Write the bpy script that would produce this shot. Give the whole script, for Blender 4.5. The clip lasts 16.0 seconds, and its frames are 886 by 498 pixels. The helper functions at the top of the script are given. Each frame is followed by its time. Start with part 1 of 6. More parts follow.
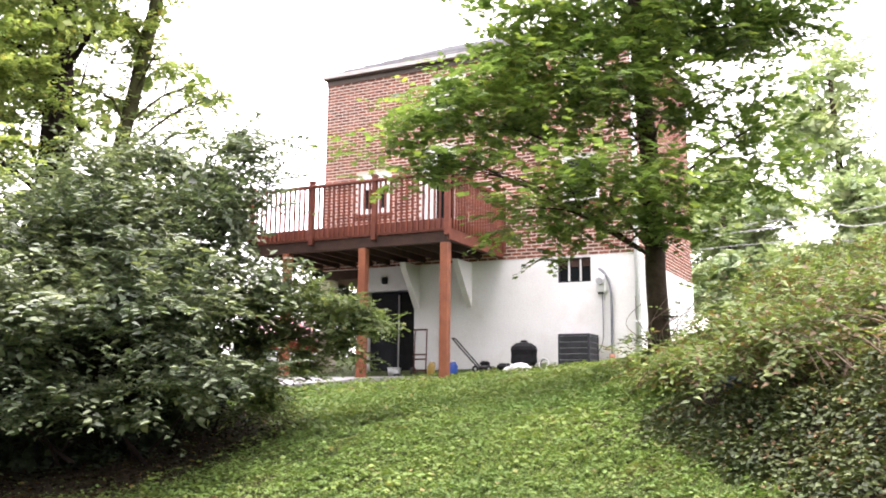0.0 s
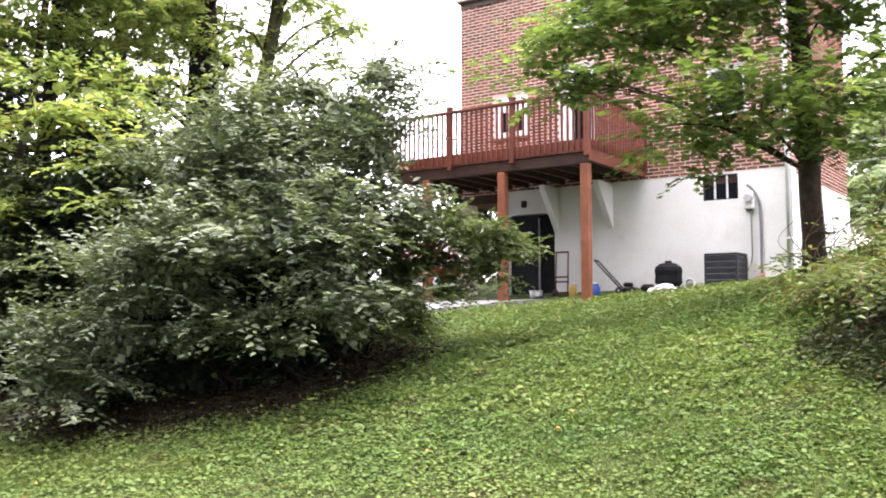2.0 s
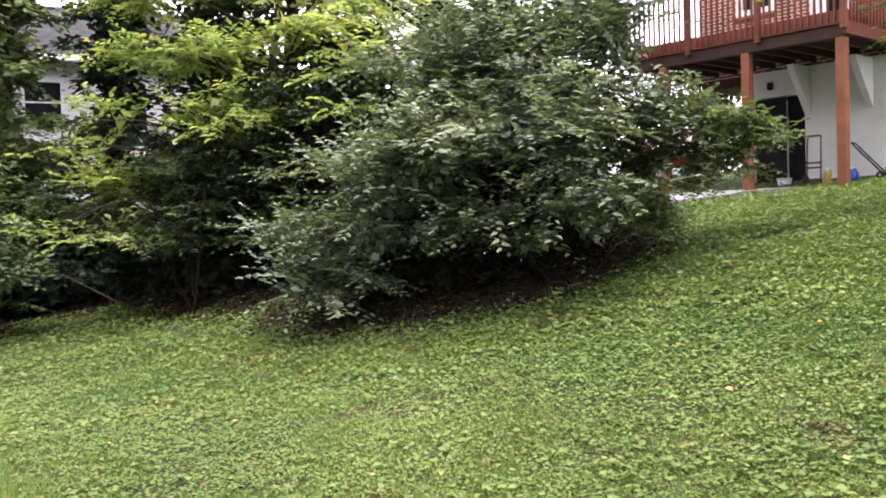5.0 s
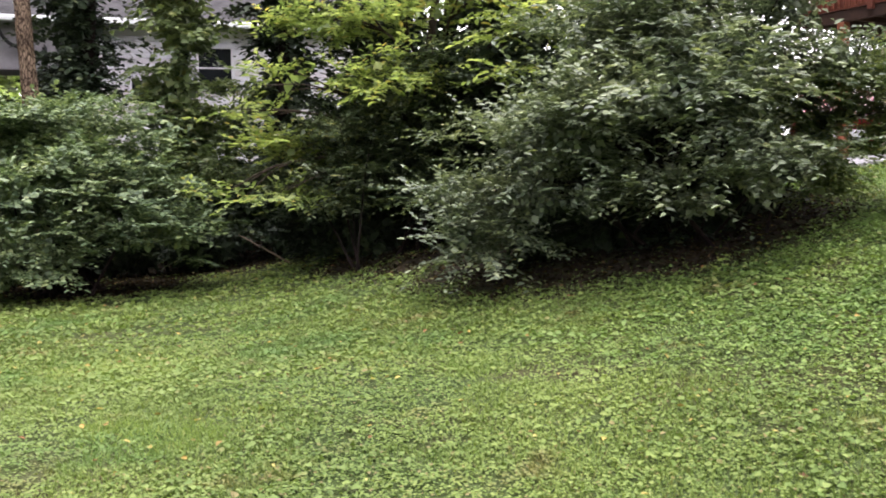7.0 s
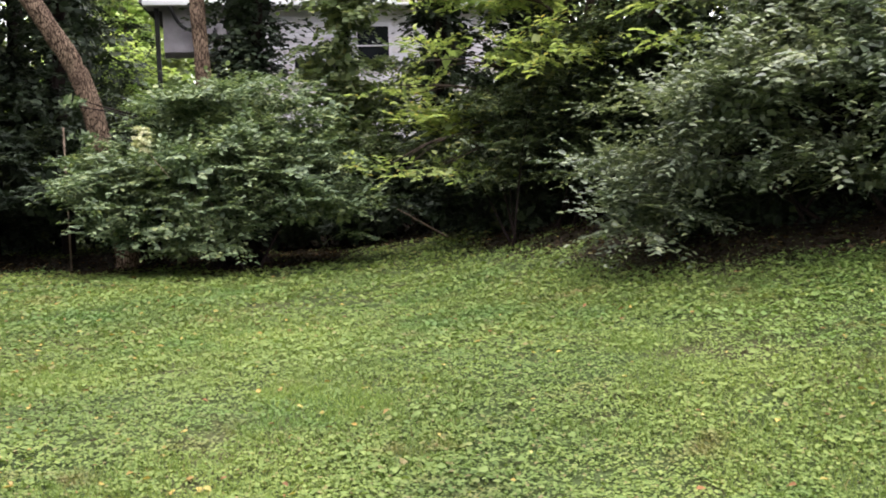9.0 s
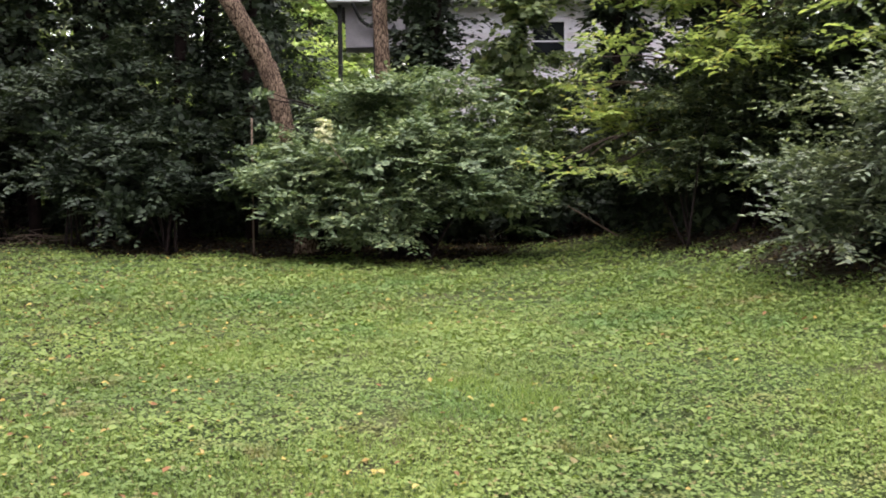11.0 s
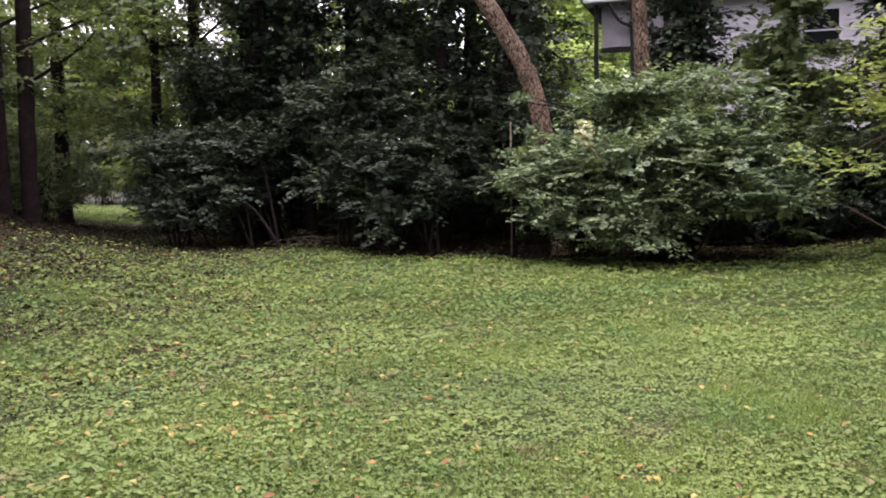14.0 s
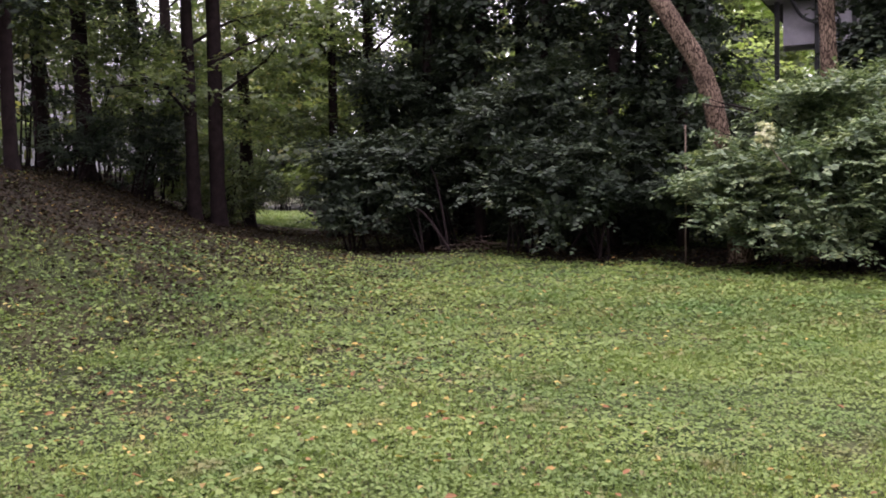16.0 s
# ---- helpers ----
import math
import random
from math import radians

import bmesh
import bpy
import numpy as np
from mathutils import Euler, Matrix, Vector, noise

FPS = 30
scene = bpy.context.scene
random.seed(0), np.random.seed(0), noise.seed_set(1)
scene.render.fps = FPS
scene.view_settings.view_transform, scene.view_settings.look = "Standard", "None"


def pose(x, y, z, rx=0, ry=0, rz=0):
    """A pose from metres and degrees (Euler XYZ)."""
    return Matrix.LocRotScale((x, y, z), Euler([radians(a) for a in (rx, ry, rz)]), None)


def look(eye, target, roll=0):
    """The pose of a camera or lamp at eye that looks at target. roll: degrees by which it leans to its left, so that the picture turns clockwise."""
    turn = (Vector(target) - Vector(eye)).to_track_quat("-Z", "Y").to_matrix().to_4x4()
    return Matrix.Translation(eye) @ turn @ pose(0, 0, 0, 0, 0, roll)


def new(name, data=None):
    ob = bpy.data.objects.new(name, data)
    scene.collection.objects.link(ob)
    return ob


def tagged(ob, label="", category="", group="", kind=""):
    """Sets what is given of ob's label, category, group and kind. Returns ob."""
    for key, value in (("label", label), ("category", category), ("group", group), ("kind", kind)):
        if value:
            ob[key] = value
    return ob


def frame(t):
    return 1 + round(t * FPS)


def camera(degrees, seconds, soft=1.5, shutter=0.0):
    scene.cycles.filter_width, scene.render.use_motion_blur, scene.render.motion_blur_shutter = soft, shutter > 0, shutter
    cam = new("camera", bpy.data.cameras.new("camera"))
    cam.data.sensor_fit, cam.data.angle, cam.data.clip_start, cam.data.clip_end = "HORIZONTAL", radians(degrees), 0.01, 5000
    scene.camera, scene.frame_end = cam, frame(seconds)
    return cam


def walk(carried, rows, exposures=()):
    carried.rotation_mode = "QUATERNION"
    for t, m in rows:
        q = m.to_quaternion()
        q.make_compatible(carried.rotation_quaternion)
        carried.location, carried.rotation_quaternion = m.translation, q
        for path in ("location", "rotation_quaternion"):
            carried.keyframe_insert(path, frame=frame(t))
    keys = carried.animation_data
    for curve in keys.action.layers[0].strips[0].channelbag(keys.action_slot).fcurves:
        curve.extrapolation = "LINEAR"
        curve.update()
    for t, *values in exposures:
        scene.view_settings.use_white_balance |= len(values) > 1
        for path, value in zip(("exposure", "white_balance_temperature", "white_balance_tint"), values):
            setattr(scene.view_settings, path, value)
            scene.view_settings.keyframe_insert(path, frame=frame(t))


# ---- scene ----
cam = camera(50.81, 16.0, soft=1.9)

# seconds, eye, target, roll
PATH = [
    (0.0, (-0.000, 0.495, 1.700), (-0.000, 10.368, 3.289), 0.61),
    (0.5, (-0.018, 0.494, 1.700), (-0.368, 10.394, 3.068), 0.34),
    (1.0, (-0.035, 0.493, 1.700), (-0.744, 10.401, 2.855), 0.20),
    (1.5, (-0.054, 0.492, 1.700), (-1.134, 10.386, 2.663), 0.08),
    (2.0, (-0.072, 0.489, 1.700), (-1.522, 10.354, 2.471), -0.03),
    (2.5, (-0.091, 0.486, 1.700), (-1.918, 10.303, 2.247), -0.19),
    (3.0, (-0.109, 0.482, 1.700), (-2.321, 10.230, 2.003), -0.55),
    (3.5, (-0.129, 0.478, 1.700), (-2.736, 10.131, 1.804), -0.93),
    (4.0, (-0.150, 0.471, 1.700), (-3.186, 9.999, 1.637), -1.33),
    (6.5, (-0.243, 0.431, 1.700), (-5.140, 9.128, 1.093), -1.25),
    (7.0, (-0.261, 0.420, 1.700), (-5.526, 8.895, 1.029), -1.17),
    (7.5, (-0.278, 0.409, 1.700), (-5.877, 8.660, 0.949), -1.19),
    (8.0, (-0.294, 0.398, 1.700), (-6.209, 8.418, 0.875), -1.41),
    (8.5, (-0.309, 0.386, 1.700), (-6.539, 8.158, 0.818), -1.55),
    (9.0, (-0.326, 0.372, 1.700), (-6.886, 7.865, 0.793), -1.69),
    (9.5, (-0.343, 0.356, 1.700), (-7.253, 7.528, 0.792), -1.45),
    (12.0, (-0.411, 0.276, 1.700), (-8.682, 5.823, 0.801), -0.41),
    (12.5, (-0.423, 0.256, 1.700), (-8.949, 5.410, 0.833), -0.95),
    (13.0, (-0.435, 0.236, 1.700), (-9.192, 4.986, 0.833), -1.18),
    (13.5, (-0.445, 0.216, 1.700), (-9.407, 4.567, 0.833), -1.40),
    (14.0, (-0.454, 0.196, 1.700), (-9.597, 4.154, 0.835), -1.30),
    (14.5, (-0.462, 0.177, 1.700), (-9.765, 3.740, 0.834), -1.19),
    (15.0, (-0.469, 0.157, 1.700), (-9.920, 3.314, 0.851), -1.45),
    (15.5, (-0.476, 0.136, 1.700), (-10.060, 2.872, 0.892), -1.58),
    (16.0, (-0.481, 0.114, 1.700), (-10.185, 2.405, 0.939), -1.64),
]
walk(cam, [(t, look(eye, target, roll)) for t, eye, target, roll in PATH],
     exposures=[(0.0, 2.20, 6280, 25), (3.0, 2.00, 6130, 26), (7.0, 1.72, 6180, 23), (9.5, 1.62, 6180, 22), (12.5, 1.54, 6130, 28), (16.0, 1.33, 5980, 38)])

# ---- daylight: bright overcast, soft high sun ----
world = bpy.data.worlds.new("overcast")
scene.world = world
world.use_nodes = True
wn, wl = world.node_tree.nodes, world.node_tree.links
wn.clear()
sky = wn.new("ShaderNodeTexSky")
sky.sky_type, sky.sun_disc = "NISHITA", False
sky.sun_elevation, sky.sun_rotation = radians(86), radians(146)
sky.air_density, sky.dust_density = 1.0, 4.0
cloud = wn.new("ShaderNodeMixRGB")
cloud.inputs[0].default_value = 0.80
cloud.inputs[2].default_value = (11.5, 11.3, 10.5, 1)
bg = wn.new("ShaderNodeBackground")
bg.inputs[1].default_value = 0.13
wo = wn.new("ShaderNodeOutputWorld")
wl.new(sky.outputs[0], cloud.inputs[1])
wl.new(cloud.outputs[0], bg.inputs[0])
wl.new(bg.outputs[0], wo.inputs[0])

sun = new("sun", bpy.data.lights.new("sun", "SUN"))
sun.data.energy, sun.data.angle, sun.data.color = 1.5, radians(35), (1, 0.97, 0.91)
sun.matrix_world = look((0.6, -0.9, 16), (0, 0, 0))


# ---- materials ----
def nodes_of(name):
    m = bpy.data.materials.new(name)
    m.use_nodes = True
    t = m.node_tree
    return m, t, t.nodes["Principled BSDF"], t.nodes["Material Output"]


def ramp_of(t, fac, stops):
    r = t.nodes.new("ShaderNodeValToRGB")
    while len(r.color_ramp.elements) < len(stops):
        r.color_ramp.elements.new(0.5)
    for e, (p, c) in zip(r.color_ramp.elements, stops):
        e.position, e.color = p, (*c, 1)
    t.links.new(fac, r.inputs[0])
    return r.outputs[0]


def noise_of(t, scale, detail=4.0, coords="Object", rough=0.6):
    c = t.nodes.new("ShaderNodeTexCoord")
    n = t.nodes.new("ShaderNodeTexNoise")
    n.inputs["Scale"].default_value, n.inputs["Detail"].default_value, n.inputs["Roughness"].default_value = scale, detail, rough
    t.links.new(c.outputs[coords], n.inputs["Vector"])
    return n.outputs["Fac"]


def mix_of(t, fac, a, b, mode="MIX"):
    m = t.nodes.new("ShaderNodeMixRGB")
    m.blend_type = mode
    for k, v in enumerate((fac, a, b)):
        if isinstance(v, (int, float)):
            m.inputs[k].default_value = v
        elif isinstance(v, tuple):
            m.inputs[k].default_value = (*v, 1)
        else:
            t.links.new(v, m.inputs[k])
    return m.outputs[0]


def bump_of(t, height, strength, dist, shader):
    b = t.nodes.new("ShaderNodeBump")
    b.inputs["Strength"].default_value, b.inputs["Distance"].default_value = strength, dist
    t.links.new(height, b.inputs["Height"])
    t.links.new(b.outputs[0], shader.inputs["Normal"])


def surface(name, dark, light, rough=0.7, scale=6.0, fine=60.0, bump=0.3, metal=0.0, stain=None, piece=0.0, spec=0.4):
    """A solid surface: colour varied at two scales, fine relief, optional stains and piece-to-piece variation."""
    m, t, p, o = nodes_of(name)
    col = ramp_of(t, noise_of(t, scale), [(0.3, dark), (0.7, light)])
    f = noise_of(t, fine, 3.0)
    col = mix_of(t, 0.35, col, ramp_of(t, f, [(0.25, (0.35, 0.35, 0.35)), (0.75, (1, 1, 1))]), "MULTIPLY")
    if stain:
        s = ramp_of(t, noise_of(t, 1.3, 6.0, rough=0.7), [(0.52, (0, 0, 0)), (0.72, (0.6, 0.6, 0.6))])
        col = mix_of(t, s, col, stain)
    if piece:
        i = t.nodes.new("ShaderNodeObjectInfo")
        g = t.nodes.new("ShaderNodeNewGeometry")
        a = t.nodes.new("ShaderNodeMath")
        a.operation = "ADD"
        t.links.new(i.outputs["Random"], a.inputs[0])
        t.links.new(g.outputs["Random Per Island"], a.inputs[1])
        w = t.nodes.new("ShaderNodeMath")
        w.operation = "FRACT"
        t.links.new(a.outputs[0], w.inputs[0])
        lo = 1 - piece
        col = mix_of(t, 1.0, col, ramp_of(t, w.outputs[0], [(0.0, (lo, lo * 0.92, lo * 0.9)), (0.55, (0.95, 0.95, 0.95)), (1.0, (1.0 + piece * 0.5, 1.0 + piece * 0.35, 1.0 + piece * 0.3))]), "MULTIPLY")
    t.links.new(col, p.inputs["Base Color"])
    p.inputs["Roughness"].default_value, p.inputs["Metallic"].default_value = rough, metal
    p.inputs["Specular IOR Level"].default_value = spec
    if bump:
        bump_of(t, f, bump, 0.01, p)
    return m


def leafy(name, dark, mid, light, odd=(0.3, 0.28, 0.05), odd_share=0.02, gloss=0.5, through_light=0.3, patch=1.2, drift=False, sheen=0.45):
    """Leaves: each its own tint, patches of tint across the crown, a soft sheen and light through the blade."""
    m, t, p, o = nodes_of(name)
    g = t.nodes.new("ShaderNodeNewGeometry")
    col = ramp_of(t, g.outputs["Random Per Island"], [(0.0, dark), (0.45, mid), (1 - odd_share - 0.02, light), (1 - odd_share, odd)])
    pn = ramp_of(t, noise_of(t, patch, 3.0), [(0.3, (0.6, 0.68, 0.6)), (0.7, (1.25, 1.18, 1.0))])
    col = mix_of(t, 1.0, col, pn, "MULTIPLY")
    if drift:
        # patches of yellowing grass, of bluer clover and of thin brown turf
        for sc, lo, hi, c, k in ((0.36, 0.50, 0.60, (0.190, 0.255, 0.070), 0.5), (0.8, 0.54, 0.64, (0.085, 0.17, 0.046), 0.6), (1.6, 0.58, 0.72, (0.20, 0.14, 0.065), 0.65)):
            w = ramp_of(t, noise_of(t, sc, 5.0), [(lo, (0, 0, 0)), (hi, (k, k, k))])
            col = mix_of(t, w, col, c)
    t.links.new(col, p.inputs["Base Color"])
    p.inputs["Roughness"].default_value = gloss
    p.inputs["Specular IOR Level"].default_value = sheen
    tr = t.nodes.new("ShaderNodeBsdfTranslucent")
    t.links.new(mix_of(t, 1.0, col, (1.22, 1.27, 0.7), "MULTIPLY"), tr.inputs[0])
    ms = t.nodes.new("ShaderNodeMixShader")
    ms.inputs[0].default_value = through_light
    t.links.new(p.outputs[0], ms.inputs[1])
    t.links.new(tr.outputs[0], ms.inputs[2])
    t.links.new(ms.outputs[0], o.inputs[0])
    return m


def glass_of(name, tint=(0.007, 0.008, 0.009)):
    m, t, p, o = nodes_of(name)
    col = ramp_of(t, noise_of(t, 1.5), [(0.3, tint), (0.7, tuple(c * 1.8 for c in tint))])
    t.links.new(col, p.inputs["Base Color"])
    p.inputs["Roughness"].default_value = 0.06
    p.inputs["Specular IOR Level"].default_value = 0.12
    return m


M = {}
M["brick"] = surface("brick", (0.185, 0.066, 0.045), (0.325, 0.128, 0.086), 0.85, 5.0, 70.0, 0.5, piece=0.5)
M["mortar"] = surface("mortar", (0.70, 0.63, 0.57), (0.84, 0.78, 0.71), 0.95, 3.0, 90.0, 0.4)
M["white_wall"] = surface("painted_block", (0.72, 0.72, 0.70), (0.82, 0.82, 0.81), 0.7, 1.2, 40.0, 0.25, stain=(0.55, 0.53, 0.48))
M["white_trim"] = surface("white_trim", (0.72, 0.73, 0.74), (0.82, 0.83, 0.84), 0.5, 4.0, 60.0, 0.1)
M["stain_wood"] = surface("stained_wood", (0.13, 0.033, 0.019), (0.205, 0.06, 0.032), 0.6, 5.0, 45.0, 0.35, piece=0.25)
M["post_wood"] = surface("post_wood", (0.19, 0.06, 0.028), (0.29, 0.10, 0.048), 0.6, 4.0, 45.0, 0.35)
# brown wood darkened to near black, as it looks in shade under the deck
M["shaded_wood"] = surface("shaded_wood", (0.03, 0.014, 0.010), (0.065, 0.03, 0.02), 0.75, 5.0, 45.0, 0.35, piece=0.3)
M["shingle"] = surface("shingle", (0.15, 0.155, 0.165), (0.27, 0.28, 0.29), 0.9, 5.0, 90.0, 0.5, piece=0.3)
M["dark_shingle"] = surface("dark_shingle", (0.035, 0.034, 0.036), (0.075, 0.072, 0.074), 1.0, 3.0, 30.0, 0.5, spec=0.05)
M["fascia"] = surface("fascia", (0.36, 0.34, 0.32), (0.46, 0.44, 0.41), 0.6, 3.0, 50.0, 0.2)
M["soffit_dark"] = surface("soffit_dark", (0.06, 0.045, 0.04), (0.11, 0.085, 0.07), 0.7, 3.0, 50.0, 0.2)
M["glass"] = glass_of("dark_glass")
M["door_dark"] = surface("door_dark", (0.009, 0.010, 0.014), (0.018, 0.019, 0.025), 0.75, 2.0, 40.0, 0.15, spec=0.2)
M["charcoal"] = surface("charcoal_metal", (0.02, 0.021, 0.028), (0.05, 0.052, 0.062), 0.5, 5.0, 60.0, 0.1, metal=0.3)
M["black_cover"] = surface("black_cover", (0.004, 0.004, 0.005), (0.011, 0.011, 0.013), 0.8, 7.0, 30.0, 0.4, spec=0.2)
M["plastic_black"] = surface("plastic_black", (0.008, 0.008, 0.009), (0.02, 0.02, 0.02), 0.45, 9.0, 60.0, 0.1)
M["grey_metal"] = surface("grey_metal", (0.42, 0.43, 0.44), (0.55, 0.56, 0.57), 0.4, 6.0, 60.0, 0.1, metal=0.6)
M["grey_pvc"] = surface("grey_pvc", (0.13, 0.14, 0.16), (0.22, 0.23, 0.25), 0.5, 6.0, 60.0, 0.1)
M["red_paint"] = surface("red_paint", (0.06, 0.016, 0.012), (0.11, 0.03, 0.02), 0.5, 4.0, 50.0, 0.05)
M["car_red"] = surface("car_red", (0.20, 0.006, 0.016), (0.26, 0.009, 0.024), 0.2, 2.0, 30.0, 0.0)
M["yellow"] = surface("yellow_plastic", (0.34, 0.22, 0.045), (0.44, 0.30, 0.07), 0.45, 6.0, 50.0, 0.1)
M["blue"] = surface("blue_plastic", (0.015, 0.06, 0.30), (0.03, 0.10, 0.42), 0.4, 6.0, 50.0, 0.1)
M["white_bag"] = surface("white_bag", (0.66, 0.67, 0.70), (0.8, 0.8, 0.82), 0.5, 9.0, 30.0, 0.5)
M["terracotta"] = surface("clay_pipe", (0.32, 0.15, 0.09), (0.42, 0.21, 0.13), 0.8, 6.0, 60.0, 0.2)
M["concrete"] = surface("concrete", (0.23, 0.225, 0.235), (0.33, 0.325, 0.335), 0.85, 1.5, 60.0, 0.35, stain=(0.22, 0.21, 0.2))
M["beige_block"] = surface("beige_block", (0.45, 0.40, 0.31), (0.58, 0.52, 0.42), 0.85, 3.0, 50.0, 0.35)
M["bark"] = surface("bark", (0.03, 0.022, 0.018), (0.085, 0.065, 0.05), 1.0, 6.0, 28.0, 1.0, spec=0.1)


def scaly_bark(name, groove, dark, light):
    """Bark broken into upright scales with dark grooves between."""
    m, t, p, o = nodes_of(name)
    c = t.nodes.new("ShaderNodeTexCoord")
    mp = t.nodes.new("ShaderNodeMapping")
    mp.inputs["Scale"].default_value = (26, 26, 8)
    t.links.new(c.outputs["Object"], mp.inputs["Vector"])
    v = t.nodes.new("ShaderNodeTexVoronoi")
    v.feature = "DISTANCE_TO_EDGE"
    v.inputs["Scale"].default_value = 1.0
    t.links.new(mp.outputs[0], v.inputs["Vector"])
    col = ramp_of(t, noise_of(t, 3.0, 6.0), [(0.3, dark), (0.7, light)])
    col = mix_of(t, 0.6, col, ramp_of(t, noise_of(t, 34.0, 3.0), [(0.3, (0.3, 0.3, 0.3)), (0.65, (1.1, 1.1, 1.1))]), "MULTIPLY")
    edge = ramp_of(t, v.outputs["Distance"], [(0.02, (0, 0, 0)), (0.16, (1, 1, 1))])
    col = mix_of(t, edge, groove, col)
    t.links.new(col, p.inputs["Base Color"])
    p.inputs["Roughness"].default_value = 1.0
    p.inputs["Specular IOR Level"].default_value = 0.1
    bump_of(t, edge, 0.9, 0.02, p)
    return m


M["bark_pale"] = scaly_bark("bark_pale", (0.030, 0.019, 0.014), (0.12, 0.082, 0.058), (0.36, 0.26, 0.185))
M["bark_moss"] = surface("mossy_bark", (0.038, 0.034, 0.020), (0.105, 0.105, 0.05), 1.0, 5.0, 22.0, 1.0, stain=(0.05, 0.035, 0.025), spec=0.1)
M["bark_dark"] = surface("bark_dark", (0.010, 0.007, 0.007), (0.028, 0.019, 0.018), 1.0, 6.0, 28.0, 1.0, spec=0.1)
M["dry_twig"] = surface("dry_twig", (0.12, 0.085, 0.06), (0.24, 0.18, 0.13), 0.9, 9.0, 40.0, 0.4)
M["siding"] = surface("pale_siding", (0.56, 0.55, 0.60), (0.68, 0.67, 0.72), 0.6, 2.0, 40.0, 0.15, piece=0.12)
M["porch_grey"] = surface("porch_grey", (0.30, 0.28, 0.30), (0.40, 0.375, 0.395), 0.8, 3.0, 40.0, 0.2)
M["wire"] = surface("wire", (0.30, 0.30, 0.31), (0.42, 0.42, 0.43), 0.5, 6.0, 40.0, 0.0)

M["leaf_maple"] = leafy("maple_leaf", (0.070, 0.116, 0.040), (0.117, 0.176, 0.060), (0.185, 0.258, 0.090), (0.24, 0.30, 0.08), 0.06, 0.45, 0.55, 0.9)
M["leaf_shrub"] = leafy("shrub_leaf", (0.046, 0.063, 0.042), (0.104, 0.135, 0.090), (0.225, 0.268, 0.185), (0.25, 0.29, 0.17), 0.05, 0.43, 0.24, 1.0, sheen=0.52)
M["leaf_round"] = leafy("round_shrub_leaf", (0.050, 0.082, 0.044), (0.112, 0.160, 0.090), (0.225, 0.290, 0.170), (0.25, 0.30, 0.15), 0.05, 0.5, 0.27, 1.0, sheen=0.38)
M["leaf_light"] = leafy("pale_leaf", (0.128, 0.176, 0.076), (0.228, 0.286, 0.124), (0.390, 0.450, 0.210), (0.38, 0.33, 0.13), 0.04, 0.45, 0.6, 0.9)
M["leaf_olive"] = leafy("olive_leaf", (0.028, 0.043, 0.023), (0.056, 0.080, 0.042), (0.115, 0.148, 0.078), (0.20, 0.21, 0.09), 0.06, 0.5, 0.28, 1.0)
M["leaf_ivy"] = leafy("creeping_leaf", (0.021, 0.031, 0.012), (0.052, 0.072, 0.026), (0.122, 0.152, 0.060), (0.14, 0.08, 0.042), 0.08, 0.55, 0.2, 1.6, sheen=0.35)
# dark leaves with the shade of the undergrowth put into their colour
M["leaf_dark_shade"] = leafy("dark_shade_leaf", (0.013, 0.021, 0.0135), (0.027, 0.041, 0.0255), (0.053, 0.075, 0.047), (0.08, 0.10, 0.05), 0.03, 0.58, 0.16, 1.1, sheen=0.26)
M["leaf_tree"] = leafy("tree_leaf", (0.062, 0.085, 0.040), (0.102, 0.138, 0.062), (0.170, 0.215, 0.096), (0.22, 0.22, 0.09), 0.03, 0.5, 0.5, 0.6)
# distance haze is mixed into this pale leaf colour
M["leaf_hazy"] = leafy("hazy_leaf", (0.20, 0.26, 0.165), (0.285, 0.345, 0.225), (0.37, 0.43, 0.29), (0.36, 0.40, 0.24), 0.05, 0.6, 0.35, 0.25)
M["leaf_bank"] = leafy("bank_leaf", (0.075, 0.110, 0.038), (0.145, 0.192, 0.068), (0.25, 0.30, 0.11), (0.17, 0.105, 0.06), 0.2, 0.55, 0.35, 1.1)
M["leaf_lawn"] = leafy("lawn_leaf", (0.100, 0.160, 0.042), (0.145, 0.206, 0.058), (0.190, 0.250, 0.078), (0.20, 0.17, 0.085), 0.03, 0.6, 0.28, 0.55, drift=True, sheen=0.25)
M["leaf_vine"] = leafy("vine_leaf", (0.066, 0.094, 0.046), (0.130, 0.172, 0.084), (0.240, 0.300, 0.15), (0.24, 0.26, 0.12), 0.04, 0.48, 0.42, 1.1)
# leaf colour raised far up so that the foliage looks lit
M["leaf_lit"] = leafy("lit_leaf", (0.30, 0.41, 0.16), (0.41, 0.52, 0.23), (0.52, 0.61, 0.32), (0.50, 0.56, 0.26), 0.05, 0.6, 0.45, 0.4)
M["leaf_weed"] = leafy("weed_leaf", (0.095, 0.165, 0.045), (0.132, 0.210, 0.059), (0.172, 0.250, 0.078), (0.20, 0.22, 0.09), 0.02, 0.55, 0.26, 0.9, sheen=0.28)
M["leaf_grass"] = leafy("grass_blade", (0.15, 0.225, 0.060), (0.185, 0.265, 0.072), (0.22, 0.305, 0.088), (0.26, 0.26, 0.11), 0.03, 0.55, 0.4, 0.8)
# brown litter leaves, darkened further to hold the shade they lie in
M["shaded_leaf_litter"] = leafy("shaded_leaf_litter", (0.014, 0.010, 0.007), (0.028, 0.020, 0.0125), (0.052, 0.038, 0.022), (0.16, 0.11, 0.055), 0.02, 0.9, 0.08, 1.5, sheen=0.12)
